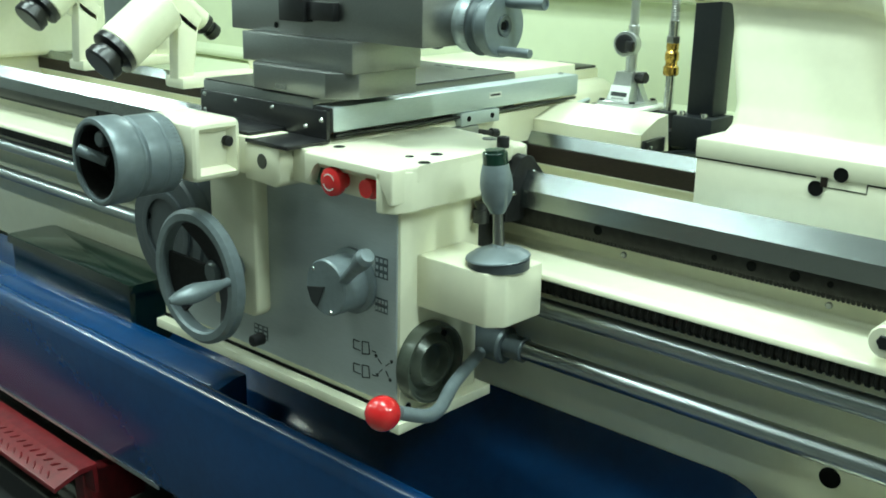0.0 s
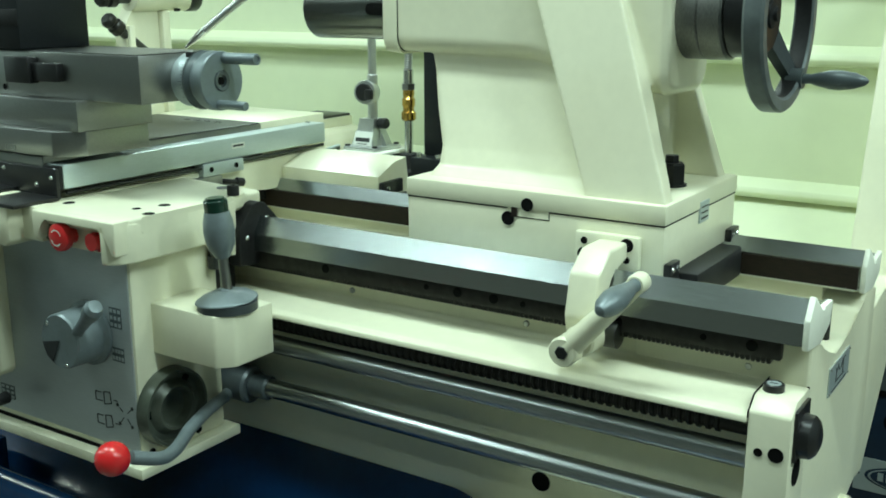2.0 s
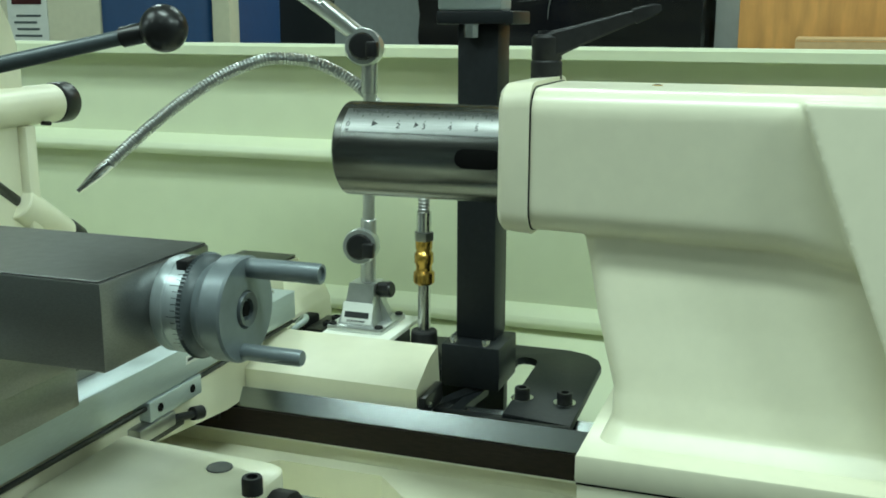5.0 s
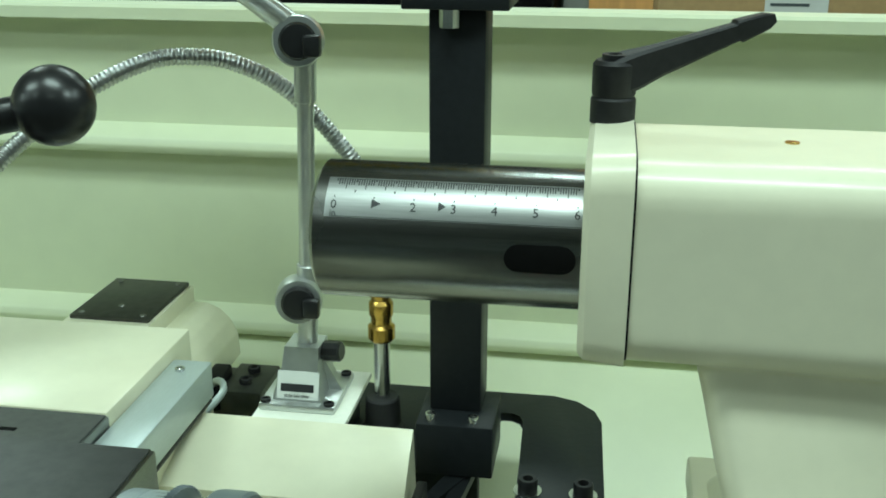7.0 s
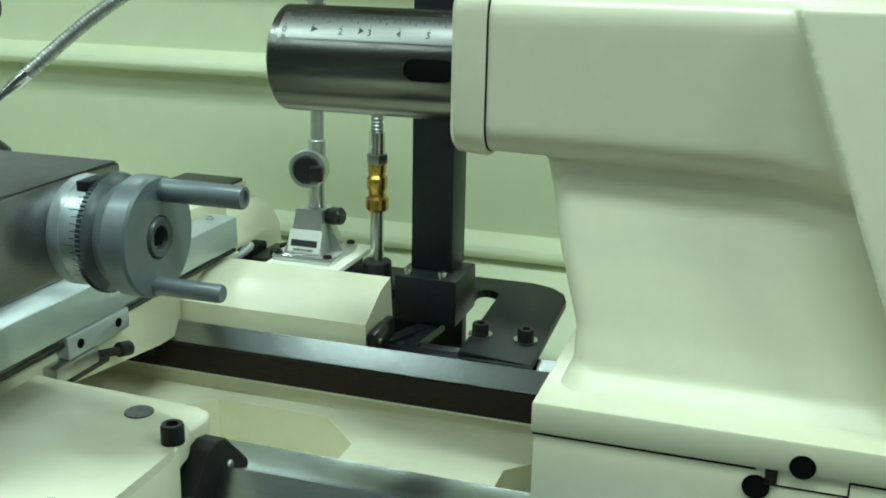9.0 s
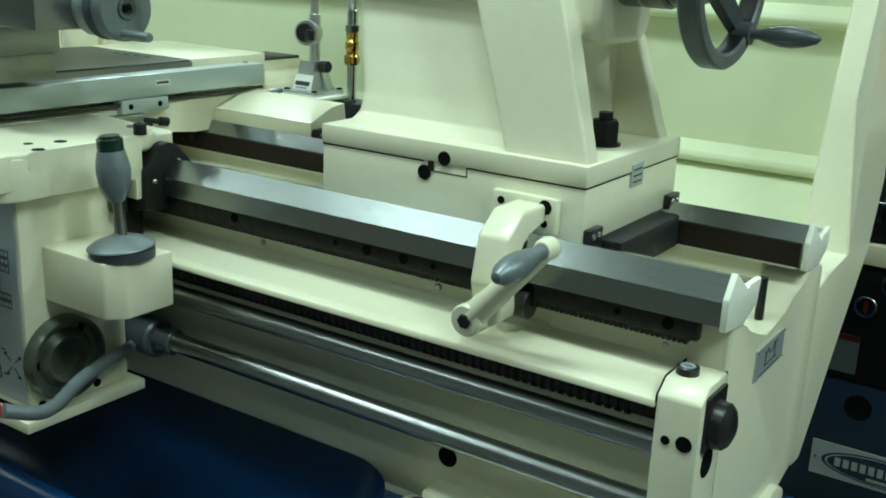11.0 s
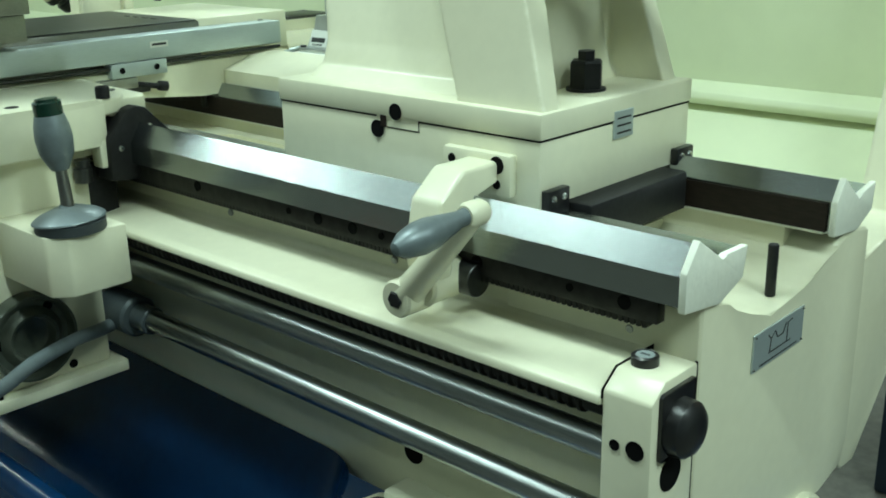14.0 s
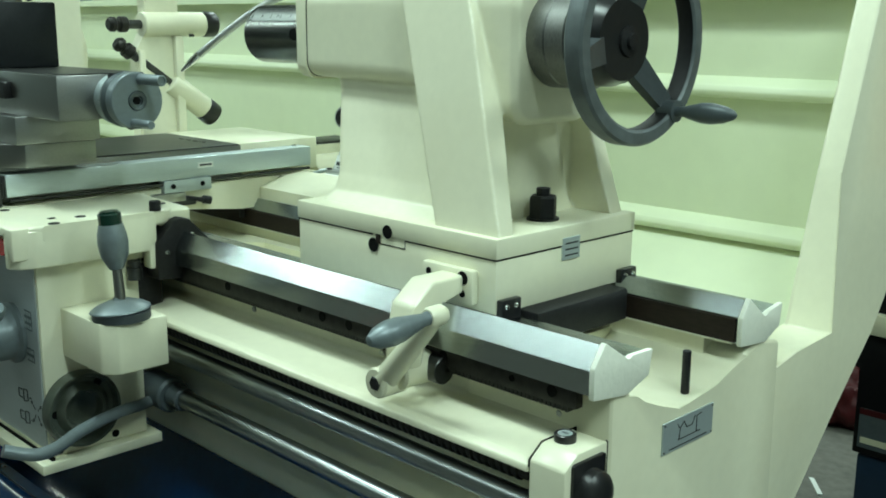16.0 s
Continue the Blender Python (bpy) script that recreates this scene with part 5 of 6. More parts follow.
part("dial_nut", turned([(0, 0.060), (0.008, 0.060), (0.009, 0.067), (0.014, 0.068), (0.015, 0.066), (0.015, 0.060)], aim(*DC(-0.916)), 32), SLATE, dialc)
part("dial_nut_socket", turned([(0, 0.0655), (0.0065, 0.0655), (0.0065, 0.060)], aim(*DC(-0.916)), 6), HOLE, dialc)
part("crank_pin", turned([(0, 0), (0.0085, 0), (0.0085, 0.068), (0.0078, 0.0695), (0.0055, 0.0695), (0.0052, 0.067), (0, 0.067)], aim((-0.855, -0.060, 1.170), (1, -0.060, 1.170)), 24), GREY, dialc)
part("crank_pin", turned([(0, 0), (0.0068, 0), (0.0068, 0.056), (0.0058, 0.058), (0, 0.058)], aim((-0.855, -0.075, 1.103), (1, -0.075, 1.103)), 20), GREY, dialc)
tp = thing("tool_post", "dark steel tool post with a black ball clamping lever", "tool post")
part("post_body", box(-1.300, -0.172, 1.178, -1.178, -0.040, 1.290, 0.003), CHARCOAL, tp)
part("post_slot", box(-1.299, -0.1735, 1.215, -1.179, -0.171, 1.240, 0.001), MATT_BLACK, tp)
part("post_cap", turned([(0, 0), (0.030, 0), (0.030, 0.022), (0.024, 0.030), (0, 0.030)], pose(-1.240, -0.105, 1.290), 32), MILLED_STEEL, tp)
part("lever_bar", rod((-1.240, -0.062, 1.300), (-0.979, -0.005, 1.356), 0.0085, 16, 0.001, None, 0.0065), SLATE, tp)
part("ball_ferrule", rod((-0.998, -0.009, 1.352), (-0.973, -0.004, 1.357), 0.009, 16, 0.001), BLACK, tp)
part("ball_knob", turned([(0, -0.0205)] + [(0.0205 * math.sin(radians(a)), -0.0205 * math.cos(radians(a))) for a in range(10, 180, 10)] + [(0, 0.0205)], pose(-0.9595, -0.0015, 1.3598), 36), BLACK, tp, "glossy black plastic ball knob")

# ---- steady rests ----
def steady_rest(x, name, label, fingers):
    st = thing(name, label, "steady rest", group="steady rests")
    part("foot", box(x - 0.035, 0.06, 0.930, x + 0.035, 0.36, 0.955, 0.006), CREAM, st)
    pts_o = [(0.190 + 0.155 * math.cos(radians(a)), 1.180 + 0.155 * math.sin(radians(a))) for a in range(-60, 241, 10)]
    pts_i = [(0.190 + 0.118 * math.cos(radians(a)), 1.180 + 0.118 * math.sin(radians(a))) for a in range(240, -61, -10)]
    part("ring_frame", prism(pts_o + pts_i, "x", x - 0.018, x + 0.018, 0.003), CREAM, st)
    part("leg", prism([(0.060, 0.945), (0.100, 0.945), (0.120, 1.06), (0.070, 1.10)], "x", x - 0.018, x + 0.018, 0.004), CREAM, st)
    part("leg", prism([(0.280, 0.945), (0.325, 0.945), (0.318, 1.10), (0.262, 1.06)], "x", x - 0.018, x + 0.018, 0.004), CREAM, st)
    for (y0, z0), (y1, z1), r in fingers:
        d = Vector((0, y1 - y0, z1 - z0)).normalized()
        p, q = Vector((x, y0, z0)), Vector((x, y1, z1))
        br = part("finger_barrel", rod(p, q, r, 28, 0.003), CREAM, st)
        part("finger_cap", turned([(0, 0), (r * 0.98, 0), (r * 0.98, 0.014), (r * 0.90, 0.016), (r * 0.62, 0.018), (r * 0.62, 0.030), (r * 0.78, 0.032), (r * 0.78, 0.050), (r * 0.7, 0.054), (0, 0.054)], aim(q, q + d), 28), BLACK, br, "black knurled finger cap")
        part("finger_web", prism([(p.y, p.z), (q.y - 0.02 * d.y, q.z), (p.y, p.z - 0.09)], "x", x - 0.006, x + 0.006), CREAM, br)
    part("clamp_knob", rod((x + 0.018, 0.245, 1.243), (x + 0.055, 0.245, 1.243), 0.014, 16, 0.003), BLACK, st)
    return st


def follow_rest(x):
    """An upright frame with a straight-sided opening and two adjustable fingers through its back post."""
    st = thing("follow_rest", "cream lathe rest with two finger barrels and black caps", "steady rest", group="steady rests")
    part("foot", box(x - 0.030, 0.050, 0.9565, x + 0.030, 0.350, 0.980, 0.005), CREAM, st)
    arc = [(0.192 + 0.150 * math.cos(radians(k)), 1.300 + 0.150 * math.sin(radians(k))) for k in range(0, 181, 12)]
    inner = [(0.192 + 0.072 * math.cos(radians(k)), 1.300 + 0.072 * math.sin(radians(k))) for k in range(180, -1, -12)]
    part("frame", prism([(0.342, 0.978)] + arc + [(0.042, 1.130), (0.060, 0.978), (0.130, 0.978), (0.120, 1.130)] + inner + [(0.264, 1.240), (0.240, 1.200), (0.240, 0.978)], "x", x - 0.020, x + 0.012, 0), CREAM, st, "cream painted frame with a tall opening")
    part("edge_rib", box(x + 0.010, 0.326, 0.978, x + 0.026, 0.346, 1.228, 0.003), CREAM, st)
    part("edge_rib", box(x + 0.010, 0.242, 0.978, x + 0.022, 0.256, 1.200, 0.003), CREAM, st)
    for (y0, z0), (y1, z1), r in (((0.256, 1.2525), (0.405, 1.2530), 0.0265), ((0.318, 1.128), (0.402, 1.067), 0.0255)):
        p0, q0 = Vector((x + 0.006, y0, z0)), Vector((x + 0.006, y1, z1))
        d = (q0 - p0).normalized()
        br = part("finger_barrel", rod(p0, q0, r, 32, 0.002), CREAM, st)
        part("finger_cap", turned([(0, 0), (r * 1.02, 0), (r * 1.06, 0.003), (r * 1.06, 0.026), (r * 0.98, 0.030), (r * 0.55, 0.030), (r * 0.5, 0.034), (0, 0.034)], aim(q0, q0 + d), 32), BLACK, br, "black knurled finger cap")
        tip = p0 - d * (0.075 if y0 < 0.3 else 0.150)
        part("finger", rod(p0, tip, 0.0095, 16, 0.001), DARK_STEEL, br)
        part("finger_tip", turned([(0, 0), (0.011, 0), (0.0155, 0.006), (0.0155, 0.014), (0.012, 0.017), (0.012, 0.022), (0.0165, 0.025), (0.0165, 0.040), (0.012, 0.044), (0, 0.044)], aim(tip, tip + d), 20), BLACK_STEEL, br, "dark knurled finger tip")
    part("set_screw", rod((x + 0.020, 0.365, 1.229), (x + 0.034, 0.365, 1.229), 0.003, 10), MATT_BLACK, st)
    return st


follow_rest(-1.43)
steady_rest(-1.88, "steady_rest", "cream steady rest with a stout front finger barrel", (((0.045, 1.105), (-0.070, 1.022), 0.052), ((0.335, 1.105), (0.43, 1.03), 0.030), ((0.19, 1.32), (0.19, 1.46), 0.030)))
steady_rest(-2.30, "steady_rest", "cream steady rest close to the chuck", (((0.06, 1.15), (-0.01, 1.090), 0.050), ((0.335, 1.105), (0.43, 1.03), 0.030)))

# ---- headstock ----
hs = thing("headstock", "cream painted lathe headstock at the end of the bed", "headstock")
part("housing", box(-3.75, 0.0, 0.90, -2.90, 0.50, 1.40, 0.02, 3), CREAM, hs)
part("gearbox", box(-3.75, -0.06, 0.62, -2.95, 0.40, 0.90, 0.012), CREAM, hs)
part("spindle_nose", rod((-2.90, 0.19, 1.238), (-2.78, 0.19, 1.238), 0.075, 40, 0.004), DARK_STEEL, hs)
part("chuck", turned([(0, 0), (0.15, 0), (0.155, 0.005), (0.155, 0.075), (0.15, 0.08), (0.035, 0.08), (0.03, 0.06), (0, 0.06)], aim((-2.78, 0.19, 1.238), (0, 0.19, 1.238)), 56), GREY, hs, "grey lathe chuck")

# ---- rear bracket plate, post and display ----
rb = thing("rear_bracket_plate", "dark grey steel bracket plate bolted behind the ways", "bracket plate")
part("plate", prism([(-0.665, 0.336), (-0.672, 0.560), (-0.680, 0.585), (-0.700, 0.606), (-0.728, 0.616), (-0.955, 0.616), (-0.955, 0.475), (-0.868, 0.475), (-0.868, 0.452), (-0.862, 0.446), (-0.790, 0.446), (-0.790, 0.558), (-0.783, 0.566), (-0.772, 0.566), (-0.762, 0.560), (-0.757, 0.548), (-0.752, 0.350)], "z", 0.8945, 0.905, 0.0015), CHARCOAL, rb)
part("edge_flange", box(-0.752, 0.329, 0.886, -0.665, 0.336, 0.905, 0.001), CHARCOAL, rb)
part("front_bar", box(-0.858, 0.338, 0.888, -0.752, 0.356, 0.900, 0.001), CHARCOAL, rb)
part("strut", prism([(-0.858, 0.352), (-0.846, 0.352), (-0.800, 0.452), (-0.822, 0.452)], "z", 0.888, 0.898), CHARCOAL, rb)
part("strut", prism([(-0.826, 0.354), (-0.812, 0.354), (-0.800, 0.452), (-0.816, 0.452)], "z", 0.886, 0.896), CHARCOAL, rb)
part("support_leg", box(-0.94, 0.56, 0.62, -0.81, 0.58, 0.8945, 0.002), CHARCOAL, rb)
for bx in (-0.742, -0.688):
    part("washer", turned([(0, 0), (0.014, 0), (0.014, 0.002), (0, 0.002)], pose(bx, 0.406, 0.905), 20), BRIGHT_STEEL, rb)
    cap_screw((bx, 0.406, 0.907), (bx, 0.406, 2), 0.0098, rb, head=0.013)
post = thing("display_post", "charcoal square steel post on a bolted foot block", "post")
part("foot_block", box(-0.8585, 0.430, 0.900, -0.780, 0.512, 0.957, 0.002), CHARCOAL, post)
part("square_tube", box(-0.849, 0.462, 0.957, -0.796, 0.515, 1.362, 0.003), CHARCOAL, post)
for bx in (-0.8445, -0.801):
    cap_screw((bx, 0.440, 0.957), (bx, 0.440, 2), 0.0055, post, "bolt", BRIGHT_STEEL, 0.008)
part("top_plate", box(-0.872, 0.448, 1.362, -0.774, 0.530, 1.378, 0.002), CHARCOAL, post)
part("under_bolt", rod((-0.829, 0.455, 1.362), (-0.829, 0.455, 1.346), 0.009, 6), BRIGHT_STEEL, post)
part("knuckle", box(-0.872, 0.452, 1.378, -0.790, 0.500, 1.426, 0.004), PALE_GREY, post)
part("knuckle_pin", rod((-0.812, 0.448, 1.405), (-0.812, 0.452, 1.405), 0.008, 16), MATT_BLACK, post)
dro = thing("digital_readout", "yellow-framed digital readout with a green screen", "digital readout")
part("case", box(-1.135, 0.425, 1.426, -0.782, 0.490, 1.640, 0.008, 3), YELLOW, dro)
scr = part("screen", box(-1.125, 0.4225, 1.448, -0.800, 0.425, 1.622, 0.001), DARK_GREEN, dro, "dark green screen")
for r in range(3):
    for k in (3, 4, 5, 7, 8):
        part("digit_bar", box(-1.10 + k * 0.030, 0.4216, 1.458 + r * 0.05, -1.078 + k * 0.030, 0.4224, 1.472 + r * 0.05, 0), DIM_DIGIT, scr)
part("red_key", box(-1.108, 0.4214, 1.457, -1.094, 0.4224, 1.466, 0), RED_PAINT, scr)

# ---- work lamp ----
lamp = thing("work_lamp", "jointed silver work lamp on a white spacer plate", "work lamp")
part("spacer_plate", box(-1.025, 0.413, 0.951, -0.927, 0.536, 0.958, 0.0015), PRIMER, lamp, "chipped white spacer plate")
part("spacer_block", box(-1.015, 0.425, 0.905, -0.940, 0.530, 0.951, 0.001), CHARCOAL, lamp)
part("base_plate", box(-1.022, 0.430, 0.958, -0.942, 0.517, 0.966, 0.002), SILVER, lamp)
part("base_body", loft([[(-1.010, 0.440, 0.966), (-0.958, 0.440, 0.966), (-0.958, 0.508, 0.966), (-1.010, 0.508, 0.966)], [(-1.002, 0.452, 0.999), (-0.964, 0.452, 0.999), (-0.964, 0.494, 0.999), (-1.002, 0.494, 0.999)], [(-0.999, 0.455, 1.020), (-0.963, 0.455, 1.020), (-0.963, 0.490, 1.020), (-0.999, 0.490, 1.020)]]), SILVER, lamp)
part("gusset", prism([(-0.966, 0.966), (-0.944, 0.966), (-0.963, 1.002)], "y", 0.472, 0.476), SILVER, lamp)
lb = part("maker_label", prism([(0.4404, 0.968), (0.4500, 0.995), (0.4508, 0.995), (0.4412, 0.968)], "x", -1.0055, -0.9615), PAPER, lamp, "white maker's label")
part("logo_bar", prism([(0.4425, 0.9755), (0.4452, 0.983), (0.4455, 0.983), (0.4428, 0.9755)], "x", -1.0015, -0.9665), INK, lb)
lettering("JC38 24V 50W", 0.0042, Matrix.Translation((-0.984, 0.4410, 0.9712)) @ pose(0, 0, 0, 71, 0, 0), INK, lb)
for bx, by in ((-1.016, 0.437), (-0.949, 0.437), (-0.949, 0.510)):
    cap_screw((bx, by, 0.966), (bx, by, 2), 0.0055, lamp, head=0.003)
part("base_knob", turned([(0, 0), (0.009, 0), (0.011, 0.004), (0.011, 0.020), (0.009, 0.022), (0, 0.022)], aim((-0.964, 0.472, 1.010), (-0.90, 0.465, 1.016)), 10), BLACK, lamp, "black grip knob")
LP = Vector((-0.979, 0.473, 1.020))
PT = Vector((-0.963, 0.452, 1.329))
dirp = (PT - LP).normalized()
part("pole_sleeve", rod(LP, LP + dirp * 0.088, 0.0105, 20, 0.001), SILVER, lamp)
part("pole", rod(LP + dirp * 0.085, PT - dirp * 0.03, 0.0082, 20), SILVER, lamp)
part("pole_sleeve", rod(PT - dirp * 0.055, PT, 0.0105, 20, 0.001), SILVER, lamp)
for c in (LP + dirp * 0.052 + Vector((-0.006, -0.010, 0)), PT + Vector((-0.003, -0.010, 0.004))):
    j = part("joint", turned([(0, -0.016), (0.020, -0.016), (0.0238, -0.011), (0.0238, 0.009), (0.0222, 0.0135), (0, 0.0135)], aim(c, c + Vector((0.25, -1, 0.1))), 32), SILVER, lamp, "silver swivel joint")
    part("joint_knob", turned([(0, 0.013), (0.0172, 0.0135), (0.0172, 0.018), (0.0150, 0.0205), (0, 0.0225)], aim(c, c + Vector((0.25, -1, 0.1))), 28), BLACK, j)
    part("joint_lug", box(c.x + 0.010, c.y - 0.024, c.z - 0.012, c.x + 0.026, c.y - 0.012, c.z + 0.008, 0.003), BLACK, j)
part("upper_arm", rod(PT + Vector((-0.004, -0.006, 0.012)), (-1.150, 0.310, 1.505), 0.0088, 18), SILVER, lamp)
part("upper_sleeve", rod(PT + Vector((-0.004, -0.006, 0.012)), PT + Vector((-0.052, -0.038, 0.058)), 0.0115, 18, 0.001), SILVER, lamp)
part("lamp_head", turned([(0, 0), (0.022, 0), (0.026, 0.03), (0.055, 0.09), (0.053, 0.09), (0.024, 0.035), (0, 0.03)], aim((-1.165, 0.29, 1.53), (-1.30, 0.10, 1.47)), 32), BLACK, lamp, "black lamp head")

# ---- coolant pipe ----
cool = thing("coolant_pipe", "chrome coolant pipe with brass valve and flexible steel hose", "coolant pipe")
CX, CY = -0.905, 0.492
part("rubber_foot", turned([(0, 0), (0.0235, 0), (0.024, 0.012), (0.0195, 0.018), (0.0180, 0.046), (0.0165, 0.048), (0, 0.048)], pose(CX, CY, 0.905), 28), RUBBER, cool, "black rubber foot")
part("pipe", rod((CX, CY, 0.935), (CX, CY, 1.022), 0.0085, 20), BRIGHT_STEEL, cool)
part("brass_valve", turned([(0, 0), (0.012, 0), (0.0145, 0.003), (0.0145, 0.016), (0.011, 0.019), (0.011, 0.026), (0.013, 0.030), (0.013, 0.042), (0.010, 0.046), (0.0115, 0.050), (0.0115, 0.060), (0, 0.060)], pose(CX, CY, 1.018), 14), BRASS, cool, "worn brass valve")
part("union_nut", turned([(0, 0), (0.0125, 0), (0.0135, 0.002), (0.0135, 0.012), (0, 0.012)], pose(CX, CY, 1.078), 6), MILLED_STEEL, cool)
part("ferrule", rod((CX, CY, 1.088), (CX, CY, 1.118), 0.0098, 20, 0.001), BRIGHT_STEEL, cool)
hose = [(CX, CY, 1.115), (CX - 0.002, CY, 1.165), (-0.926, 0.486, 1.208), (-0.982, 0.470, 1.278), (-1.030, 0.448, 1.310), (-1.072, 0.428, 1.318), (-1.106, 0.410, 1.313), (-1.150, 0.380, 1.290), (-1.200, 0.336, 1.246), (-1.245, 0.282, 1.190)]


def ribbed_hose(points, pitch, r0, r1):
    """A hose whose ribs follow one another at an even pitch along the curve."""
    line, walkd = [], [0.0]
    for i in range(len(points) - 1):
        p0, p1, p2, p3 = (Vector(points[max(0, min(len(points) - 1, i + k))]) for k in (-1, 0, 1, 2))
        for s in range(40):
            t = s / 40
            line.append(0.5 * ((2 * p1) + (p2 - p0) * t + (2 * p0 - 5 * p1 + 4 * p2 - p3) * t * t + (3 * p1 - p0 - 3 * p2 + p3) * t ** 3))
    for p, q in zip(line, line[1:]):
        walkd.append(walkd[-1] + (q - p).length)
    step = pitch / 4
    n = int(walkd[-1] / step)
    even, j = [], 0
    for i in range(n):
        while walkd[j + 1] < i * step:
            j += 1
        f = (i * step - walkd[j]) / max(1e-9, walkd[j + 1] - walkd[j])
        even.append(line[j].lerp(line[j + 1], f))
    return tube(even, r0, 14, None, 1, lambda t: (r0, r0, r1, r1)[int(round(t * (n - 1))) % 4])


part("flexible_hose", ribbed_hose(hose, 0.0046, 0.0083, 0.0073), SATIN_STEEL, cool, "ribbed flexible steel hose")
part("nozzle", turned([(0, 0), (0.0075, 0), (0.0080, 0.012), (0.0072, 0.022), (0.0035, 0.046), (0.0030, 0.052), (0, 0.052)], aim((-1.243, 0.284, 1.193), (-1.279, 0.260, 1.156)), 20), BRIGHT_STEEL, cool, "bright conical nozzle")

# ---- neighbouring machine ----
nm = thing("neighbouring_machine", "navy and black machine with pale shelves and red-centred knobs", "machine")
NX1, NY = 1.35, 0.955
part("lower_body", box(-0.146, NY + 0.006, 0.1692, NX1, NY + 0.60, 0.465, 0.008), NAVY, nm)
p2 = part("control_panel", box(-0.153, NY, 0.466, NX1, NY + 0.56, 0.700, 0.004), PANEL_BLACK, nm, "lower black control panel")
part("shelf_rail", box(-0.139, NY - 0.010, 0.701, NX1, NY + 0.40, 0.741, 0.003), BEIGE, nm, "pale painted shelf rail")
p1 = part("control_panel", box(-0.165, NY + 0.002, 0.742, NX1, NY + 0.42, 0.964, 0.004), PANEL_BLACK, nm, "black control panel with red-centred knobs")
part("top_tray", box(-0.170, NY - 0.012, 0.965, NX1, NY + 0.44, 0.987, 0.004), BEIGE, nm)
for kx, kz, kr, pp in ((0.003, 0.911, 0.025, p1), (0.119, 0.911, 0.025, p1), (0.237, 0.911, 0.025, p1), (0.016, 0.828, 0.024, p1), (0.031, 0.669, 0.021, p2), (-0.010, 0.621, 0.021, p2), (0.137, 0.669, 0.021, p2), (0.243, 0.669, 0.021, p2)):
    face = NY + (0.002 if pp is p1 else 0.0)
    at = aim((kx, face, kz), (kx, -2, kz))
    k = part("rotary_knob", turned([(kr * 0.80, 0), (kr, 0.002), (kr, 0.012), (kr * 0.93, 0.014), (kr * 0.78, 0.014)], at, 32), BRIGHT_STEEL, pp, "silver ring knob")
    part("knob_core", turned([(0, 0.006), (kr * 0.76, 0.006), (kr * 0.74, 0.010), (0, 0.012)], at, 24), PANEL_BLACK, k)
    part("knob_pointer", box(kx - 0.004, face - 0.0150, kz - kr * 0.6, kx + 0.004, face - 0.0115, kz + kr * 0.6, 0.001), RED_PAINT, k, "red pointer")
part("panel_lever", tube([(-0.055, NY - 0.010, 0.821), (0.010, NY - 0.020, 0.823), (0.030, NY - 0.020, 0.832), (0.052, NY - 0.016, 0.860)], 0.0035, 8, None, 4), BRIGHT_STEEL, p1)
chart = part("panel_chart", box(-0.085, NY + 0.0005, 0.782, -0.010, NY + 0.0018, 0.951, 0), CHARCOAL, p1, "dark printed chart")
for k in range(7):
    part("chart_mark", box(-0.080 + k * 0.0095, NY - 0.0003, 0.930, -0.076 + k * 0.0095, NY + 0.0004, 0.946, 0), SLATE, chart)
for k in range(6):
    part("chart_line", box(-0.080, NY - 0.0003, 0.795 + k * 0.021, -0.018 - 0.006 * (k % 3), NY + 0.0004, 0.798 + k * 0.021, 0), SLATE, chart)
lettering("SM-144", 0.026, Matrix.Translation((0.148, NY + 0.0012, 0.774)) @ pose(0, 0, 0, 90, 0, 0), PALE_GREY, p1)
part("slider_plate", box(0.036, NY + 0.0005, 0.764, 0.076, NY + 0.0018, 0.857, 0), CHARCOAL, p1, "dark slotted chart plate")
for k in range(10):
    for cx in (0.040, 0.060):
        part("chart_mark", box(cx, NY - 0.0003, 0.768 + k * 0.0086, cx + 0.012, NY + 0.0004, 0.7725 + k * 0.0086, 0), SLATE, p1)
for k in range(4):
    part("print_bar", box(0.030 + 0.004 * (k % 2), NY + 0.0008, 0.906 + k * 0.009, 0.060 - 0.004 * (k % 3), NY + 0.0018, 0.909 + k * 0.009, 0), SLATE, p1)
stk = part("warning_sticker", box(-0.143, NY - 0.0012, 0.480, -0.011, NY - 0.0002, 0.557, 0), SLATE, nm, "red and grey-blue warning sticker")
part("sticker_band", box(-0.143, NY - 0.0020, 0.545, -0.011, NY - 0.0013, 0.557, 0), RED_PAINT, stk)
part("sticker_label", box(-0.138, NY - 0.0020, 0.489, -0.079, NY - 0.0013, 0.501, 0), BEIGE, stk)
badge = part("oval_badge", box(-0.069, NY + 0.0035, 0.254, 0.200, NY + 0.0058, 0.327, 0.0005, 1), PALE_GREY, nm, "pale metal badge with a navy oval")
for grow, yy, mm in ((1.0, 0.0030, NAVY), (0.94, 0.0022, PALE_GREY), (0.90, 0.0014, NAVY)):
    ov = [(0.0655 + 0.1135 * grow * math.cos(radians(a)), 0.2905 + 0.0295 * (grow * 1.6 - 0.6) * math.sin(radians(a))) for a in range(0, 360, 10)]
    oval = part("oval", prism(ov, "y", NY + yy, NY + yy + 0.0007), mm, badge)
for k in range(11):   # the maker's word as plain blocks
    part("oval_bar", box(-0.022 + k * 0.016, NY + 0.0006, 0.283, -0.011 + k * 0.016, NY + 0.0013, 0.301, 0), PALE_GREY, badge)
part("oval_bar", box(0.040, NY + 0.0006, 0.2695, 0.091, NY + 0.0013, 0.2755, 0), PALE_GREY, badge)
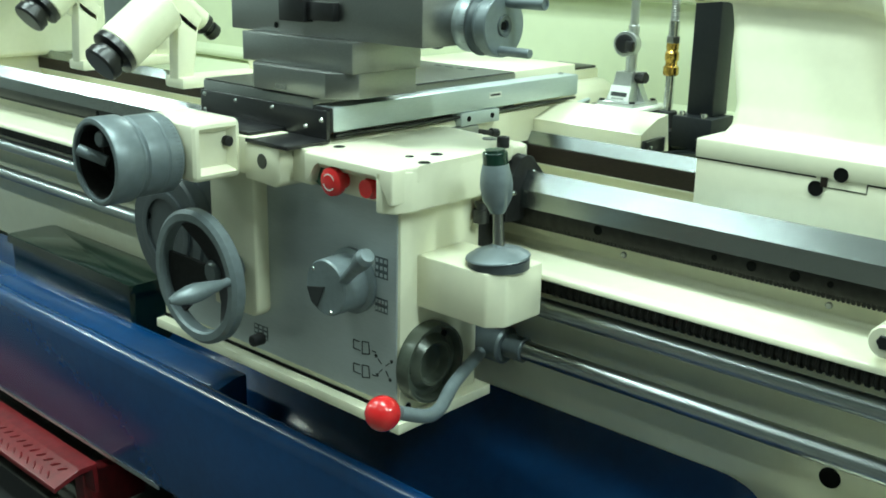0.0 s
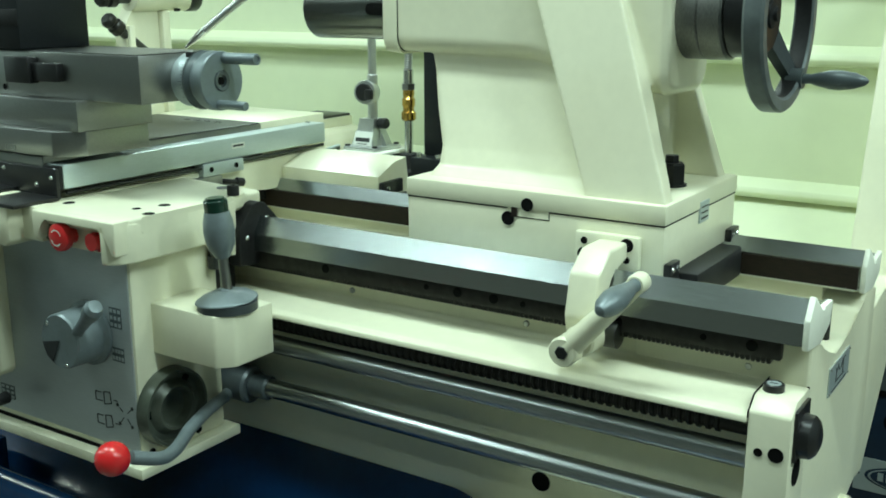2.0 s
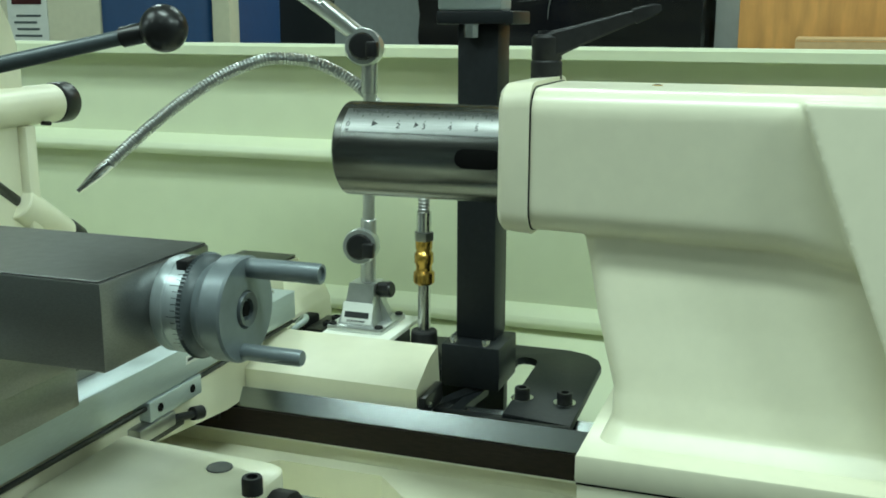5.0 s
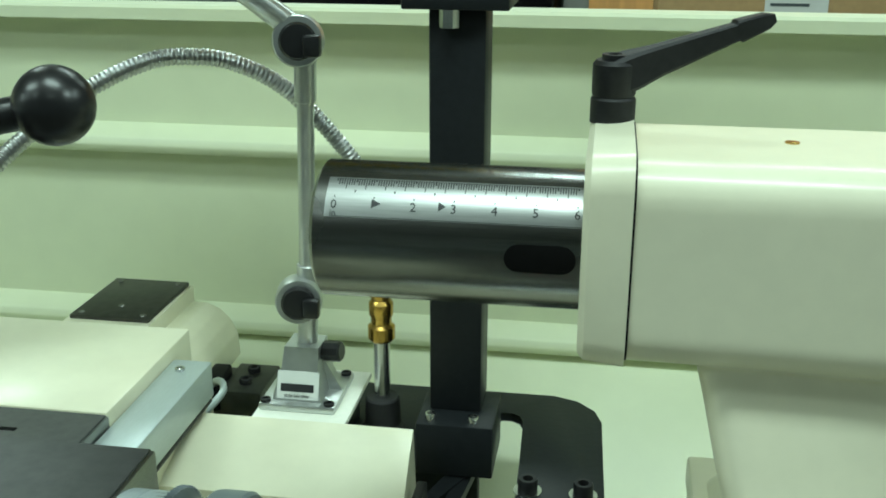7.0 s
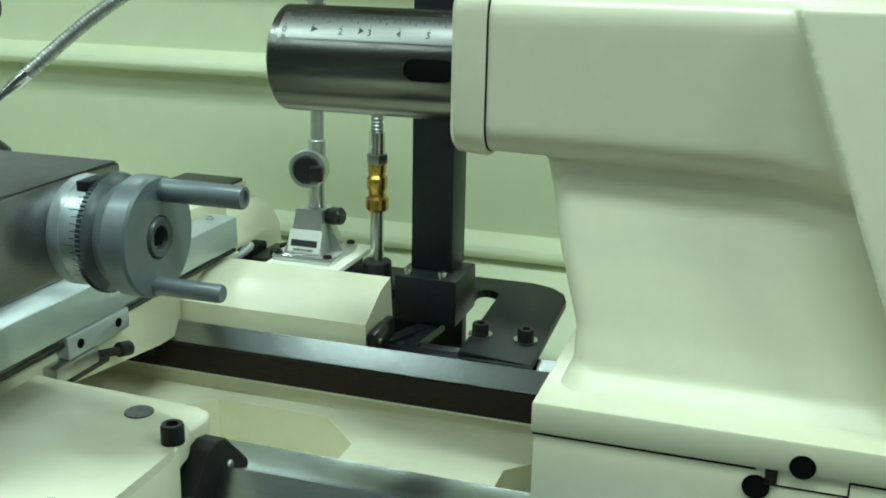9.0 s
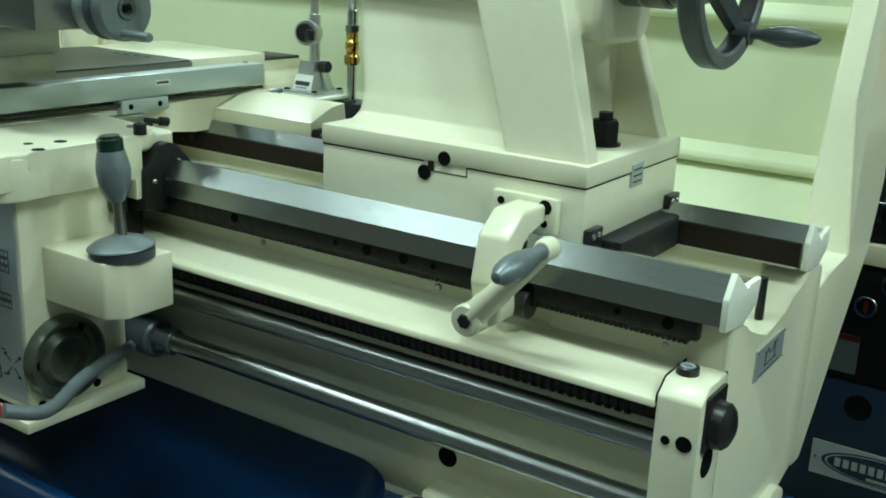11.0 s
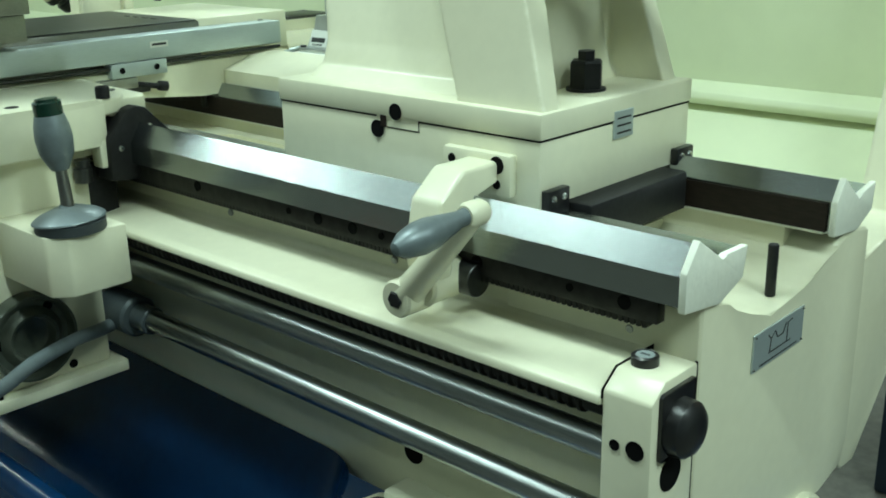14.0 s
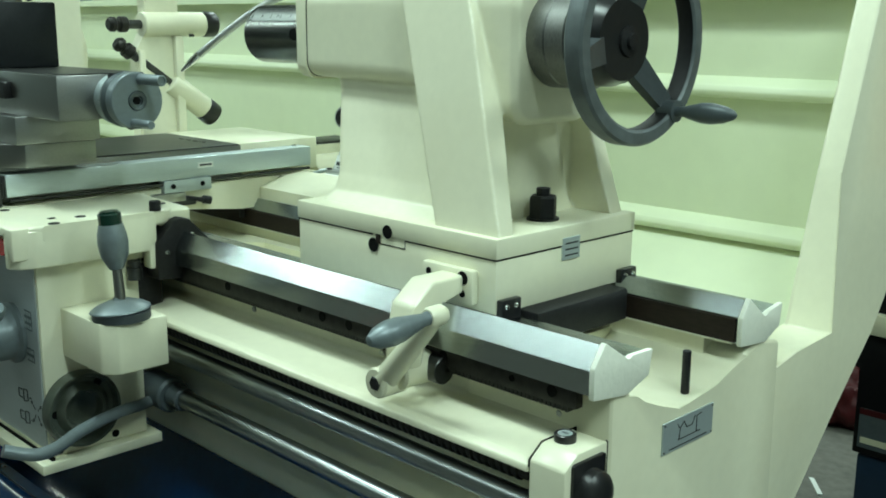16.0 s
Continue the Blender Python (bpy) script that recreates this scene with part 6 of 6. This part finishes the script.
part("badge_rivet", turned([(0, 0.0012), (0.002, 0.001), (0.003, 0), (0, 0)], aim((-0.060, NY + 0.0035, 0.2905), (-0.060, -2, 0.2905)), 10), SLATE, badge)
holes_row([(0.0036, NY + 0.0058, 0.412)], 0.024, nm)
for sx in (0.010, 0.130):
    part("panel_stop", box(sx - 0.009, NY - 0.022, 0.952, sx + 0.009, NY - 0.0125, 0.990, 0.002), PANEL_BLACK, nm)
plug = thing("black_plug", "black cable plug with a white lead on the machine top", "plug")
part("plug_body", rod((-0.085, 1.010, 1.000), (-0.050, 0.995, 1.000), 0.0125, 16, 0.003), PANEL_BLACK, plug)
part("white_lead", tube([(-0.050, 0.995, 0.998), (-0.030, 0.985, 0.9905), (0.010, 0.975, 0.9905), (0.080, 0.990, 0.9905), (0.120, 1.080, 0.9905), (0.040, 1.170, 0.9905), (-0.040, 1.160, 0.9905), (-0.058, 1.090, 1.004), (-0.052, 1.030, 1.004), (-0.020, 0.990, 0.9905)], 0.0032, 8, None, 6), PAPER, plug, "white plastic lead")
tr = thing("plastic_tray", "pale plastic tray lying on the machine top", "tray")
part("tray_base", box(-0.035, 1.045, 0.987, 0.170, 1.150, 0.993, 0.002), PAPER, tr)
part("tray_back", box(-0.035, 1.144, 0.9935, 0.170, 1.150, 1.028, 0.002), PAPER, tr)
part("tray_side", box(-0.035, 1.045, 0.9935, -0.029, 1.1435, 1.004, 0.002), PAPER, tr)
clut = thing("clamp_parts", "small bright steel clamp parts lying on the machine top", "clamp parts")
part("clamp_body", box(0.030, 0.965, 0.987, 0.062, 0.990, 1.002, 0.003), MILLED_STEEL, clut)
part("clamp_bar", rod((0.022, 0.960, 0.994), (0.090, 0.972, 0.994), 0.005, 12), BRIGHT_STEEL, clut)
rag = thing("cloth_bundle", "crumpled dark cloth lying on the machine top", "cloth")
bm = bmesh.new()
bmesh.ops.create_icosphere(bm, subdivisions=4, radius=1.0)
for v in bm.verts:
    n = noise.noise(v.co * 2.2) * 0.35 + noise.noise(v.co * 6.0) * 0.12
    v.co = Vector((0.235 + v.co.x * 0.095 * (1 + n), NY + 0.13 + v.co.y * 0.07 * (1 + n), max(0.9875, 1.004 + v.co.z * 0.034 * (1 + n))))
part("cloth", bm, CHARCOAL, rag)
for ob in (nm, plug, tr, clut, rag):   # the machine stands well behind the chip guard
    ob.location, ob.scale = (-0.0735, 0.1633, -0.1960), (1.159, 1.159, 1.159)
red = thing("red_sack", "dull red crumpled sack standing on the concrete floor", "sack")
bm = bmesh.new()
bmesh.ops.create_icosphere(bm, subdivisions=4, radius=1.0)
for v in bm.verts:
    n = noise.noise(v.co * 1.8 + Vector((4, 0, 0))) * 0.4 + abs(noise.noise(v.co * 5.0)) * 0.2
    v.co = Vector((-0.71 + v.co.x * 0.085 * (1 + n), 2.27 + v.co.y * 0.08 * (1 + n), max(0.001, 0.075 + v.co.z * 0.095 * (1 + n))))
part("sack_cloth", bm, RED_PAINT, red, "", 60)
# made-up black box in place of the shadow under the goods rack
base = thing("rack_shade_box", "black box added for the shadow under the rack", "machine base")
part("shade_box", box(-1.60, 2.55, 0.0, -0.30, 3.20, 0.80, 0.02), PANEL_BLACK, base)
strip = tagged(part("offcut_strip", prism([(-0.585, 1.800), (-0.573, 1.806), (-0.506, 1.722), (-0.518, 1.716)], "z", 0.0, 0.004), PAPER), "narrow white offcut strip lying on the floor", "offcut")

# ---- goods and machines along the back of the shop ----
bg = thing("beige_press", "tall beige sheet metal machine with an oval badge", "machine")
part("body", box(-5.2, 2.0, 0.0, -2.55, 2.6, 1.585, 0.01), BEIGE, bg)
part("header_board", box(-5.2, 1.985, 1.59, -2.50, 2.1, 2.1, 0.006), PAPER, bg, "white board with a blue lower edge")
part("header_stripe", box(-5.2, 1.98, 1.585, -2.50, 1.9845, 1.605, 0), CABINET_BLUE, bg)
ov = [(-3.23 + 0.165 * math.cos(radians(a)), 1.395 + 0.085 * math.sin(radians(a))) for a in range(0, 360, 10)]
ob1 = part("oval_badge", prism(ov, "y", 1.994, 2.0), CHARCOAL, bg)
ov = [(-3.23 + 0.152 * math.cos(radians(a)), 1.395 + 0.074 * math.sin(radians(a))) for a in range(0, 360, 10)]
part("oval_field", prism(ov, "y", 1.990, 1.9945), BEIGE, ob1)
for k in range(3):
    part("badge_block", box(-3.325 + k * 0.068, 1.986, 1.365, -3.280 + k * 0.068, 1.9905, 1.430, 0.002), CHARCOAL, ob1)
nt1 = part("paper_note", box(-2.905, 1.996, 1.285, -2.748, 2.0, 1.450, 0), PAPER, bg, "white printed paper notice")
part("red_band", box(-2.885, 1.9945, 1.410, -2.768, 1.996, 1.432, 0), RED_PAINT, nt1)
for k in range(4):
    part("text_bar", box(-2.880 + 0.01 * (k % 2), 1.9945, 1.308 + k * 0.021, -2.775 - 0.008 * (k % 3), 1.996, 1.315 + k * 0.021, 0), SLATE, nt1)
bc = thing("blue_cabinet", "deep blue rounded machine cabinet", "cabinet")
part("cabinet_shell", box(-2.565, 2.00, 0.0, -2.17, 2.5, 1.50, 0.04, 4), CABINET_BLUE, bc)
cp2 = thing("pale_column", "pale cream square steel column", "column")
part("column_tube", box(-2.160, 2.02, 0.0, -2.100, 2.08, 2.4, 0.004), BEIGE, cp2)
part("column_head", box(-2.20, 1.99, 2.4, -2.06, 2.11, 2.44, 0.004), BEIGE, cp2)
sb = thing("slate_machine_head", "dark slate machine head with small black fittings", "machine")
part("head_box", box(-3.40, 4.2, 0.0, -3.10, 4.9, 1.575, 0.02), CHARCOAL, sb)
part("blue_side", box(-3.62, 4.2, 0.0, -3.405, 4.9, 1.540, 0.02), CABINET_BLUE, sb, "deep blue side housing")
part("fitting", box(-3.60, 4.17, 1.44, -3.52, 4.2, 1.51, 0.004), BLACK, sb)
part("fitting", box(-3.60, 4.17, 1.30, -3.52, 4.2, 1.36, 0.004), BLACK, sb)


def wrapped(x0, y0, z0, x1, y1, z1, seed):
    """A load in stretch film: a box with pulled-in, creased faces."""
    b = bmesh.new()
    bmesh.ops.create_cube(b, size=1.0)
    bmesh.ops.subdivide_edges(b, edges=b.edges[:], cuts=22, use_grid_fill=True)
    for v in b.verts:
        p = v.co.copy()
        n = noise.noise(Vector((p.x * 5 + seed, p.y * 5, p.z * 14))) * 0.018 + noise.noise(Vector((p.x * 16, p.y * 16 + seed, p.z * 40))) * 0.006
        v.co = Vector(((x0 + x1) / 2 + p.x * (x1 - x0), (y0 + y1) / 2 + p.y * (y1 - y0), (z0 + z1) / 2 + p.z * (z1 - z0))) + p.normalized() * n
    return b


pl = thing("wrapped_pallet_load", "pallet load wrapped in shiny black stretch film", "pallet load")
part("lower_load", wrapped(-2.47, 4.6, 0.12, -0.97, 5.6, 1.515, 3.0), WRAP, pl)
part("upper_load", wrapped(-2.40, 4.66, 1.50, -1.03, 5.5, 2.75, 9.0), WRAP, pl)
part("pallet", box(-2.50, 4.58, 0.0, -0.94, 5.62, 0.12, 0.004), PLY, pl)
FILM_SHEEN = material("film_crease_sheen", (0.11, 0.115, 0.112), 0.16, grain=20, vary=0.5, bump=0.6)
rnd = random.Random(12)
for k in range(18):   # stretched film creases across the front of the load, their highlights painted pale
    cx, cz = rnd.uniform(-2.36, -1.08), rnd.uniform(1.53, 1.80)
    if k % 4 == 0:
        cz = rnd.uniform(1.36, 1.50)
    lx, lz = rnd.choice((0.010, 0.030, -0.024, 0.05, 0.18)), rnd.uniform(0.10, 0.30)
    if abs(lx) > 0.05:
        lz *= 0.12
    cy = (4.655 if cz > 1.515 else 4.598) - 0.010
    path = [(cx + lx * f + rnd.uniform(-0.006, 0.006), cy - 0.004 * math.sin(3.14 * f), cz + lz * (f - 0.5)) for f in (0.0, 0.3, 0.65, 1.0)]
    w = rnd.uniform(0.0010, 0.0030)
    part("film_crease", tube(path, w, 6, None, 4, lambda t: w * (0.25 + math.sin(math.pi * (0.08 + 0.84 * t)))), FILM_SHEEN, pl)
gp = thing("grey_pillar", "grey painted square steel pillar", "pillar")
part("pillar_shaft", box(-0.93, 4.90, 0.0, -0.79, 5.04, 3.55, 0.006), WALL, gp)
part("pillar_foot", box(-1.00, 4.83, 0.0, -0.72, 5.11, 0.02, 0.004), WALL, gp)
cr = thing("plywood_crate", "tall varnished plywood crate with a paper docket", "crate")
part("crate_front", box(-0.800, 4.75, 1.10, 1.85, 4.775, 3.05, 0.002), PLY, cr)
part("crate_side", box(-0.800, 4.775, 1.10, -0.775, 5.8, 3.05, 0.002), PLY, cr)
part("crate_skid", box(-0.800, 4.75, 0.0, 1.85, 5.8, 1.095, 0.004), PLY, cr)
pd = part("docket", box(-0.690, 4.747, 1.532, -0.495, 4.75, 1.666, 0), PAPER, cr, "white paper docket stapled to the crate")
for k in range(4):
    part("text_bar", box(-0.67, 4.7455, 1.556 + k * 0.022, -0.56 + 0.014 * (k % 2), 4.747, 1.563 + k * 0.022, 0), PALE_GREY, pd)


def carton(x0, y0, z0, x1, y1, z1, label):
    c = thing("cardboard_box", label, "box", group="stacked cardboard boxes")
    part("carton", box(x0, y0, z0, x1, y1, z1, 0.003), CARD, c)
    part("tape", box(x0 + 0.004, y0 - 0.0015, (z0 + z1) / 2 - 0.02, x1 - 0.004, y0, (z0 + z1) / 2 + 0.02, 0), CARD, c, "tape strip")
    part("flap_line", box(x0 + 0.002, y0 - 0.001, z1 - 0.012, x1 - 0.002, y0 + 0.0, z1 - 0.009, 0), PLY, c)
    return c


c0 = carton(-0.507, 3.75, 0.906, 0.744, 4.30, 1.293, "wide brown cardboard box on the stack")
dk = part("docket", box(-0.105, 3.7465, 0.985, 0.130, 3.748, 1.225, 0), PAPER, c0, "white shipping docket")
for k in range(5):
    part("text_bar", box(-0.085, 3.7450, 1.01 + k * 0.036, 0.08 - 0.02 * (k % 2), 3.7465, 1.021 + k * 0.036, 0), SLATE, dk)
carton(-0.548, 3.71, 0.500, -0.072, 4.25, 0.900, "square brown cardboard box in the stack")
carton(-0.058, 3.71, 0.500, 0.445, 4.25, 0.900, "square brown cardboard box in the stack")
carton(0.459, 3.71, 0.500, 0.989, 4.25, 0.900, "square brown cardboard box in the stack")
rk = thing("goods_rack", "red and timber goods rack under the boxes", "rack")
part("shelf", box(-0.64, 3.62, 0.460, 1.67, 4.40, 0.4985, 0.004), PLY, rk)
for rx in (-0.62, 1.60):
    part("upright", box(rx, 3.63, 0.0, rx + 0.05, 3.68, 0.46, 0.003), RED_PAINT, rk)
    part("upright", box(rx, 4.34, 0.0, rx + 0.05, 4.39, 0.46, 0.003), RED_PAINT, rk)

# ---- unseen lamp housings added on the ceiling ----
for lx, ly, lw in LAMPS:
    lh = thing("unseen_ceiling_lamp", "unseen white batten housing added over a ceiling light", "ceiling lamp", group="ceiling battens")
    part("housing", box(lx - 0.62, ly - 0.15, 3.372, lx + 0.62, ly + 0.15, 3.44, 0.006), CEILING, lh)
    part("hanger", rod((lx - 0.4, ly, 3.44), (lx - 0.4, ly, 3.60), 0.006, 8), CEILING, lh)
    part("hanger", rod((lx + 0.4, ly, 3.44), (lx + 0.4, ly, 3.60), 0.006, 8), CEILING, lh)
